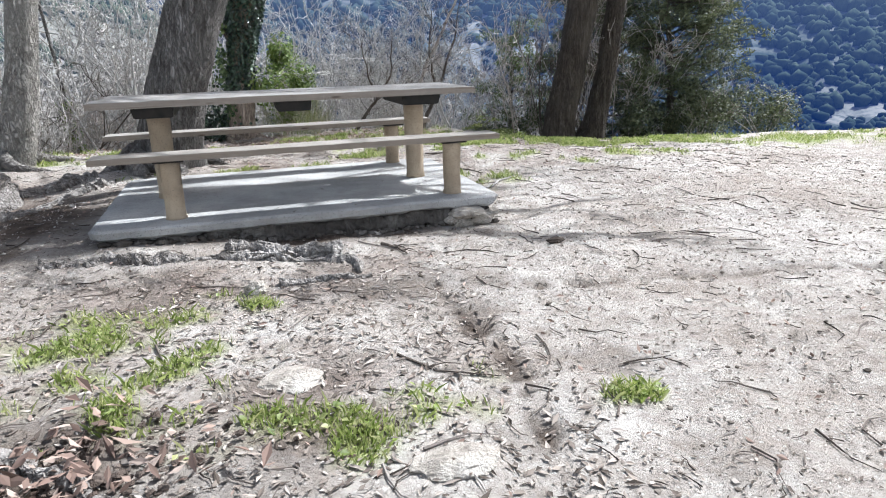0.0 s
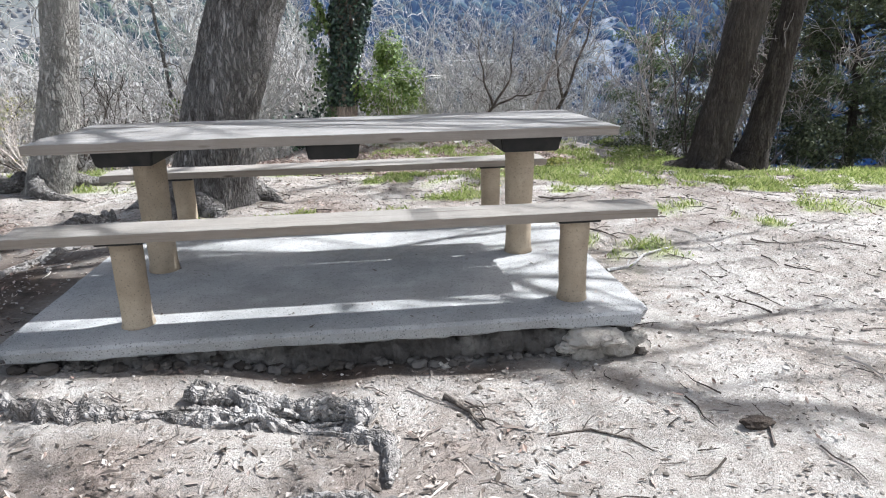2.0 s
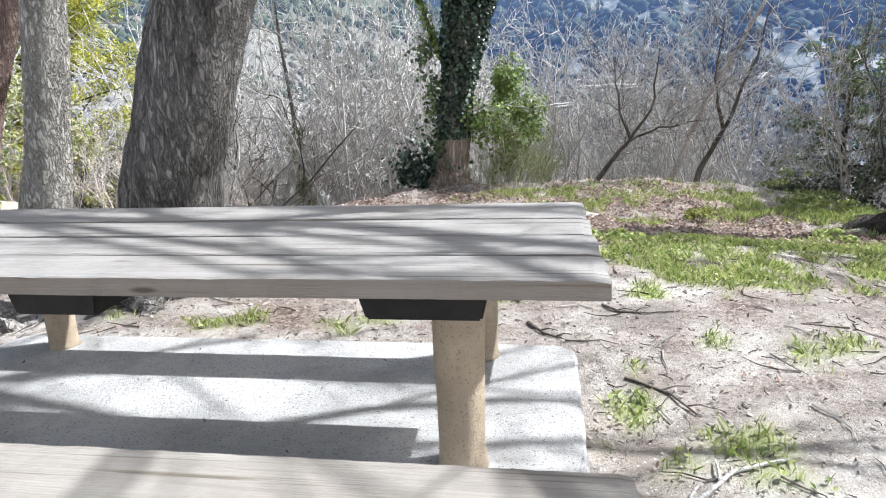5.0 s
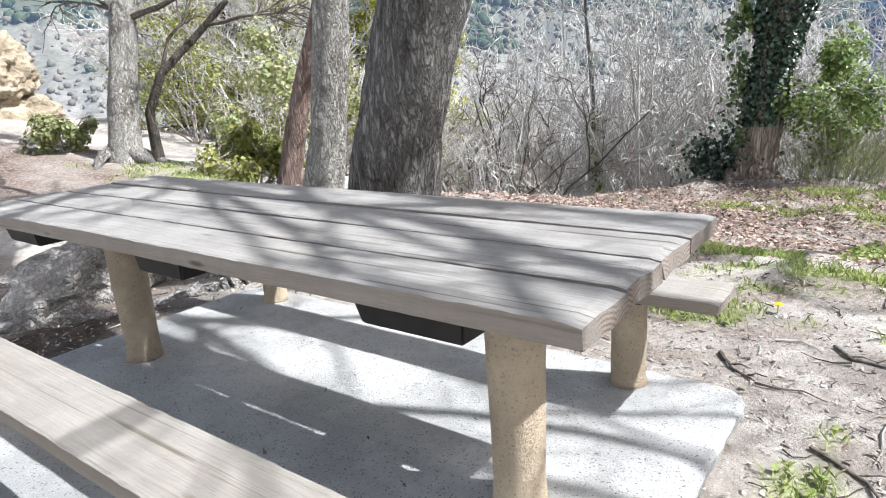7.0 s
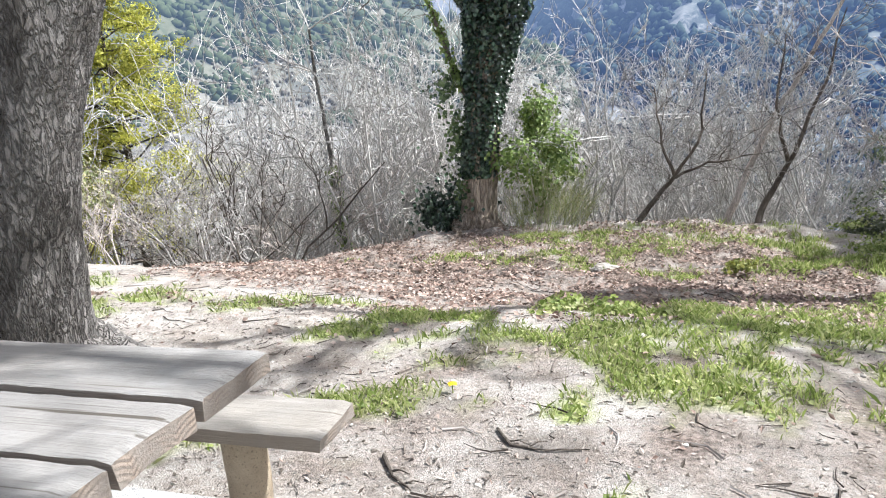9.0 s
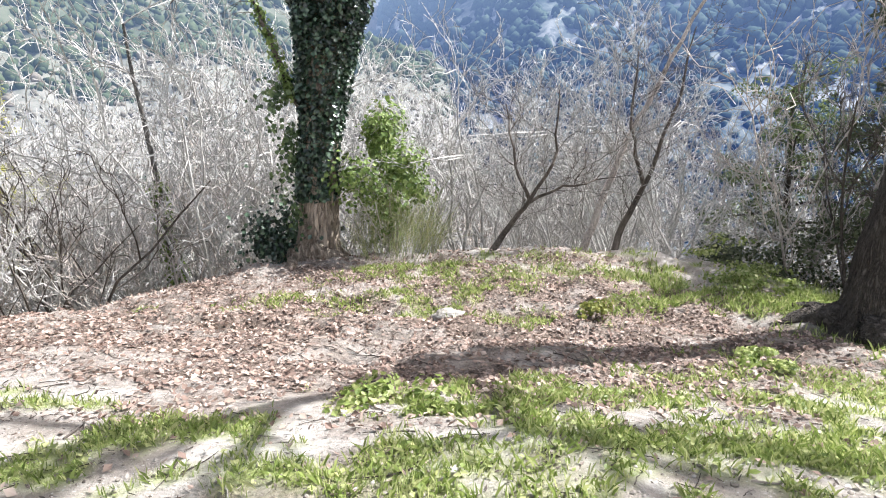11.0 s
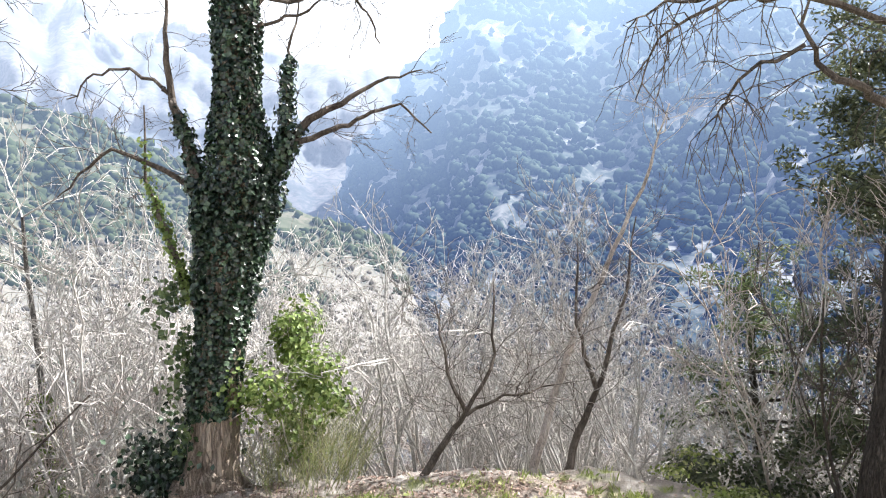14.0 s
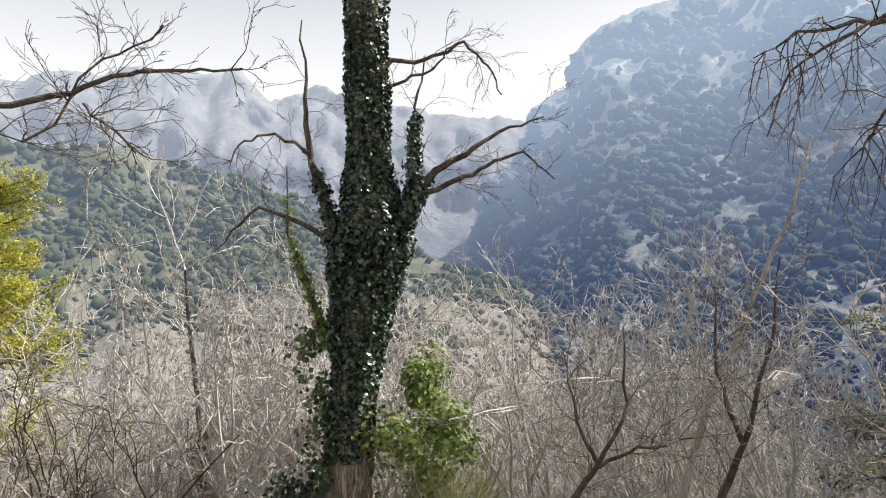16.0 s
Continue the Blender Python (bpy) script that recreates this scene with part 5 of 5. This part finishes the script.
# ------------------------------------------------------------ rocks and roots
def boulder(name, label, x, y, z, sx, sy, sz, seed, material=ROCK, level=4, cat="rock"):
    b = bmesh.new()
    bmesh.ops.create_icosphere(b, subdivisions=level, radius=1)
    for v in b.verts:
        p = v.co.copy()
        k = 1 + 0.28 * noise.noise(p * 1.3 + Vector((seed, 0, 0))) + 0.16 * noise.noise(p * 3.4 + Vector((0, seed, 0))) + 0.08 * noise.noise(p * 9 + Vector((0, 0, seed)))
        v.co = (p.x * sx * k, p.y * sy * k, p.z * sz * k)
    ob = part(name, b, material, smooth=False)
    ob.location = (x, y, z)
    return tagged(ob, label, cat)


OCHRE = make_rock("ochre_limestone", (0.16, 0.12, 0.08), (0.30, 0.25, 0.18), (0.42, 0.37, 0.29))
boulder("rock_outcrop", "overhanging ochre limestone outcrop", -13.4, 10.2, 1.75, 0.95, 1.0, 0.75, 3.0, OCHRE, 5)
boulder("rock_outcrop", "low limestone ledge under the outcrop", -13.5, 10.5, 0.85, 0.9, 1.2, 0.6, 7.0, OCHRE)
boulder("boulder", "pale weathered root stump beside the slab", -2.75, 6.95, -0.03, 0.42, 0.5, 0.26, 5.0, ROOT)
boulder("stone", "flat pale stone in the leaves", 1.62, 12.9, height(1.62, 12.9) + 0.02, 0.16, 0.10, 0.06, 9.0, ROCK, 3)
boulder("stone", "flat pale stone sunk in the earth", -0.45, 3.55, height(-0.45, 3.55) + 0.0, 0.13, 0.11, 0.03, 11.0, ROCK, 3)
boulder("stone", "flat pale stone sunk in the earth", 0.0, 2.82, height(0.0, 2.82) + 0.0, 0.16, 0.09, 0.03, 12.0, ROCK, 3)
boulder("stone", "small pale stone beside a root", -0.55, 4.55, height(-0.55, 4.55) + 0.02, 0.06, 0.05, 0.05, 13.0, ROCK, 3)
boulder("clod", "dark clod of earth", 1.39, 4.86, height(1.39, 4.86) + 0.01, 0.06, 0.035, 0.025, 14.0, make_rock("dark_clod", (0.03, 0.022, 0.017), (0.06, 0.045, 0.035), (0.10, 0.08, 0.06)), 3)


def root(name, label, pts, r0, r1, lift, seed):
    random.seed(seed)
    m = Mesh()
    fine = []
    pts = [Vector((x, y, 0)) for x, y in pts]
    for a, b in zip(pts, pts[1:]):
        for k in range(22):
            q = a.lerp(b, k / 22)
            fine.append(Vector((q.x, q.y + 0.025 * noise.noise((q.x * 6, seed, 0)), height(q.x, q.y) + lift + 0.03 * noise.noise((q.x * 5, q.y * 5, seed)))))
    rad = [(r0 + (r1 - r0) * k / len(fine)) * (1 + 0.45 * noise.noise((k * 0.07, seed, 2)) + 0.2 * noise.noise((k * 0.3, seed, 5))) for k in range(len(fine))]
    m.tube(fine, rad, 26, 0.75, True, 4.6)
    for _ in range(7):
        a = random.uniform(0.2, 2.94)
        k0 = random.randrange(0, max(1, len(fine) - 20))
        k1 = min(len(fine) - 1, k0 + random.randrange(12, 34))
        strand = [fine[k] + Vector((0, math.cos(a + 0.9 * noise.noise((k * 0.12, a, 0))) * rad[k] * 0.95, math.sin(a + 0.9 * noise.noise((k * 0.12, a, 0))) * rad[k] * 0.95)) for k in range(k0, k1, 2)]
        if len(strand) > 3:
            m.tube(strand, taper(len(strand), r0 * random.uniform(0.16, 0.34), 0.004), 6, 0.4, True, 6)
    e = thing(name, fine[0], label, "root")
    shape("root", m, ROOT, e)


root("exposed_root", "long gnarled grey root lying bare in front of the slab", [(-1.75, 5.25), (-1.3, 5.22), (-0.9, 5.15), (-0.45, 5.08), (-0.1, 5.02), (0.03, 4.93)], 0.05, 0.045, -0.02, 1)
root("exposed_root", "stub of a gnarled root in front of the slab", [(-0.7, 5.24), (-0.45, 5.18), (-0.2, 5.12), (0.0, 5.05)], 0.045, 0.05, 0.015, 2)
root("exposed_root", "broken root end in the earth", [(0.0, 4.98), (0.05, 4.85), (0.04, 4.66)], 0.045, 0.02, 0.0, 3)
root("exposed_root", "short dark root stub in the earth", [(-0.42, 4.62), (-0.22, 4.64), (-0.05, 4.62), (0.1, 4.6)], 0.028, 0.016, 0.0, 4)
root("exposed_root", "gnarled roots beside the slab", [(-1.9, 7.9), (-2.3, 7.5), (-2.9, 7.1), (-3.6, 6.9)], 0.09, 0.05, -0.02, 6)
root("exposed_root", "gnarled roots beside the slab", [(-1.75, 7.7), (-2.1, 6.9), (-2.5, 6.2), (-2.9, 5.7)], 0.07, 0.04, -0.02, 7)
root("exposed_root", "pale broken roots in the near earth", [(-1.65, 3.3), (-1.35, 3.2), (-1.15, 3.05), (-1.05, 2.9)], 0.05, 0.03, 0.0, 8)


# ------------------------------------------------------------ loose ground cover
random.seed(99)
SLAB = (-1.5, 1.26, 5.44, 7.4)


def on_slab(x, y):
    return SLAB[0] < x < SLAB[1] and SLAB[2] < y < SLAB[3]


grass = Mesh()
made = 0
while made < 165000:
    cx, cy, rx, ry = random.choices(TURF, [math.sqrt(t[2] * t[3]) / (1 + max(0, t[0] - 7) * 0.1) for t in TURF])[0]
    a, r = random.uniform(0, 6.28), random.random() ** 0.5 * 1.15
    x, y = cx + math.cos(a) * r * rx, cy + math.sin(a) * r * ry
    made += 1
    if on_slab(x, y) or turf_at(x, y) < random.uniform(0.1, 0.9):
        continue
    h = random.uniform(0.018, 0.055) * (1 + max(0, y - 8) * 0.08)
    grass.blade((x, y, height(x, y)), h, random.uniform(0.002, 0.0045) * (1 + max(0, y - 7) * 0.12), (random.gauss(0, h * 0.5), random.gauss(0, h * 0.5)))
for _ in range(40000):
    x = random.uniform(3.5, 20)
    y = float(np.interp(x, EX, EY)) - 1.1 + random.gauss(0, 0.7)
    if turf_at(x, y) > random.uniform(0.1, 0.8):
        grass.blade((x, y, height(x, y)), random.uniform(0.035, 0.11), random.uniform(0.005, 0.010), (random.gauss(0, 0.03), random.gauss(0, 0.03)))
tagged(part("grass", grass, GRASS), "short fresh green grass in patches", "grass", kind="stuff")

weeds = Mesh()
for _ in range(16000):
    cx, cy, rx, ry = random.choices(TURF, [math.sqrt(t[2] * t[3]) / (1 + max(0, t[0] - 7) * 0.1) for t in TURF])[0]
    a, r = random.uniform(0, 6.28), random.random() ** 0.5 * 1.1
    x, y = cx + math.cos(a) * r * rx, cy + math.sin(a) * r * ry
    if on_slab(x, y) or turf_at(x, y) < random.uniform(0.15, 0.8):
        continue
    weeds.leaf((x, y, height(x, y) + random.uniform(0.004, 0.03)), (random.gauss(0, 0.35), random.gauss(0, 0.35), 1), random.uniform(0.014, 0.032) * (1 + max(0, y - 8) * 0.12), 1.3)
tagged(part("weeds", weeds, GRASS), "small broad-leaved weeds among the grass", "weeds", kind="stuff")

litter = Mesh()
for _ in range(46000):
    if random.random() < 0.85:
        x, y = random.uniform(-4.2, 6), random.uniform(9.8, 15.8)
    else:
        x, y = random.uniform(-6, 6), random.uniform(1.5, 10)
    if on_slab(x, y):
        continue
    g = litter_at(x, y)
    if g < random.uniform(0.06, 0.8) and not (y < 10 and random.random() < 0.35):
        continue
    litter.leaf((x, y, height(x, y) + random.uniform(0.005, 0.025)), (random.gauss(0, 0.5), random.gauss(0, 0.5), 1), random.uniform(0.014, 0.042) if y > 9 else random.uniform(0.008, 0.02), 1.4 if y > 9 else random.uniform(1.4, 3), None, random.uniform(-0.4, 0.6))
tagged(part("leaf_litter", litter, LITTER), "dry brown fallen leaves", "leaf litter", kind="stuff")

crumbs = Mesh()
for _ in range(42000):
    x, y = random.uniform(-3.2, 6.5), 1.5 + 8.5 * random.random() ** 1.25
    if x > 0.5 and random.random() < 0.35:
        x -= 2.5
    if on_slab(x, y) and random.random() > 0.04:
        continue
    z = 0.003 if on_slab(x, y) else height(x, y) + 0.006
    crumbs.leaf((x, y, z), (random.gauss(0, 0.25), random.gauss(0, 0.25), 1), random.uniform(0.004, 0.013) * (1.6 if x < 0.6 and y < 5 else 1), random.uniform(1.0, 4.0), None, random.uniform(-0.5, 0.7))
tagged(part("dry_crumbs", crumbs, CRUMB), "dry leaf crumbs and bark bits on the earth", "leaf litter", kind="stuff")

sticks = Mesh()
for _ in range(5200):
    x, y = random.uniform(-3.2, 6), random.uniform(1.6, 12) if random.random() < 0.8 else random.uniform(10, 15)
    if on_slab(x, y):
        continue
    a, n = random.uniform(0, 6.28), random.choice((0.02, 0.03, 0.03, 0.04, 0.05, 0.06, 0.08, 0.12, 0.18 + 0.1 * random.random()))
    pts = []
    for k in range(4):
        px, py = x + math.cos(a) * n * (k / 3 - 0.5), y + math.sin(a) * n * (k / 3 - 0.5)
        a += random.gauss(0, 0.3)
        pts.append((px, py, height(px, py) + 0.008))
    sticks.tube(pts, taper(4, 0.002 + n * 0.014, 0.0015), 4)
tagged(part("fallen_twigs", sticks, STICK), "fallen dry twigs scattered on the earth", "twigs", kind="stuff")

clods = Mesh()
for _ in range(5200):
    x, y = random.uniform(-3, 6), random.uniform(1.6, 9.5)
    if on_slab(x, y):
        continue
    r = random.choice((0.004, 0.006, 0.008, 0.012)) * random.uniform(0.7, 1.3)
    if random.random() < 0.02:
        r *= 2.2
    clods.lump((x, y, height(x, y) + r * 0.2), r, 0.6)
tagged(part("clods", clods, PEBBLE), "small clods and pebbles of dry earth", "pebbles", kind="stuff")

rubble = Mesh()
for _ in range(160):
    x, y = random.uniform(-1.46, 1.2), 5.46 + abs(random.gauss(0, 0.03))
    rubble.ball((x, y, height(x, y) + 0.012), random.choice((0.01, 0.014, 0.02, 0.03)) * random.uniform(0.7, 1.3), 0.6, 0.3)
# Rubble colours darkened to suit the shaded recess below the slab.
tagged(part("rubble", rubble, make_leaf("rubble", (0.045, 0.038, 0.032), (0.09, 0.078, 0.066), (0.16, 0.145, 0.13), share=0, rough=0.95, spec=0.1)), "crumbled rubble under the slab's front edge, coloured dark for the shade there", "rubble", kind="stuff")

def fallen_branch(label, pts, r, material, seed):
    random.seed(seed)
    m = Mesh()
    line = [Vector((x, y, height(x, y) + r * 0.7)) for x, y in pts]
    fine = [a.lerp(b, k / 5) + Vector((0, 0, random.uniform(0, r * 0.5))) for a, b in zip(line, line[1:]) for k in range(5)] + [line[-1]]
    m.tube(fine, taper(len(fine), r, r * 0.35), 7, 0.2, True, 5)
    for k in (4, 8):
        if k < len(fine) - 1:
            d = fine[k + 1] - fine[k]
            tip = fine[k] + Vector((d.x * 2.4 - d.y * 2.0, d.y * 2.4 + d.x * 2.0, 0.012))
            m.tube([fine[k], fine[k].lerp(tip, 0.5) + Vector((0, 0, 0.012)), tip], (r * 0.5, r * 0.35, r * 0.2), 5)
    tagged(part("fallen_branch", m, material), label, "branch", "fallen branches on the earth")


fallen_branch("pale curved fallen branch on the trodden earth", [(1.42, 6.5), (1.6, 6.56), (1.74, 6.7), (1.95, 6.78)], 0.013, TWIG, 301)
fallen_branch("thin dark forked branch on the trodden earth", [(1.42, 8.12), (1.5, 7.98), (1.62, 7.95), (1.8, 7.97)], 0.008, TWIG_DARK, 302)
fallen_branch("thin dark forked branch on the trodden earth", [(1.02, 7.86), (1.1, 7.74), (1.2, 7.66)], 0.009, TWIG_DARK, 303)
fallen_branch("thin dark forked branch on the trodden earth", [(1.45, 7.3), (1.62, 7.2), (1.7, 7.06)], 0.008, TWIG_DARK, 304)
fallen_branch("short dark stick in front of the slab", [(0.28, 5.2), (0.36, 5.08), (0.4, 4.98)], 0.012, TWIG_DARK, 305)
fallen_branch("thin dark forked branch on the trodden earth", [(0.62, 4.9), (0.78, 4.92), (0.9, 4.84), (0.95, 4.76)], 0.006, TWIG_DARK, 306)
fallen_branch("thin dark forked branch on the trodden earth", [(0.0, 3.6), (0.12, 3.42), (0.36, 3.3)], 0.007, TWIG_DARK, 307)

heap = thing("bark_heap", (-1.2, 3.1, height(-1.2, 3.1)), "heap of broken bark and dark rotten wood in the near grass", "debris")
chips, rot = Mesh(), Mesh()
for _ in range(620):
    x, y = random.gauss(-1.25, 0.28), random.gauss(3.05, 0.2)
    z = height(x, y)
    if random.random() < 0.55:
        rot.lump((x, y, z + random.uniform(0, 0.03)), random.uniform(0.005, 0.02), 0.5, 0.5)
    else:
        chips.leaf((x, y, z + random.uniform(0.02, 0.07)), (random.gauss(0, 0.6), random.gauss(0, 0.6), 1), random.uniform(0.012, 0.035), random.uniform(1.4, 3.6), None, random.uniform(-0.7, 0.7))
shape("rotten_wood", rot, make_rock("rotten_wood", (0.03, 0.022, 0.018), (0.09, 0.068, 0.055), (0.20, 0.165, 0.14)), heap)["kind"] = "stuff"
shape("bark_chip", chips, LITTER, heap, "pale curled bark")["kind"] = "stuff"

m = Mesh()
for k in range(22):
    a = 6.28 * k / 22
    m.leaf((1.14 + 0.012 * math.cos(a), 8.44 + 0.012 * math.sin(a), height(1.14, 8.44) + 0.05), (math.cos(a) * 0.5, math.sin(a) * 0.5, 1), 0.022, 1.5)
e = thing("dandelion", (1.14, 8.44, height(1.14, 8.44)), "yellow dandelion flower in the grass", "flower")
shape("flower", m, PETAL, e)
m = Mesh()
m.tube([(1.14, 8.44, height(1.14, 8.44) - 0.01), (1.14, 8.44, height(1.14, 8.44) + 0.05)], (0.003, 0.003), 5)
shape("stalk", m, GRASS, e)
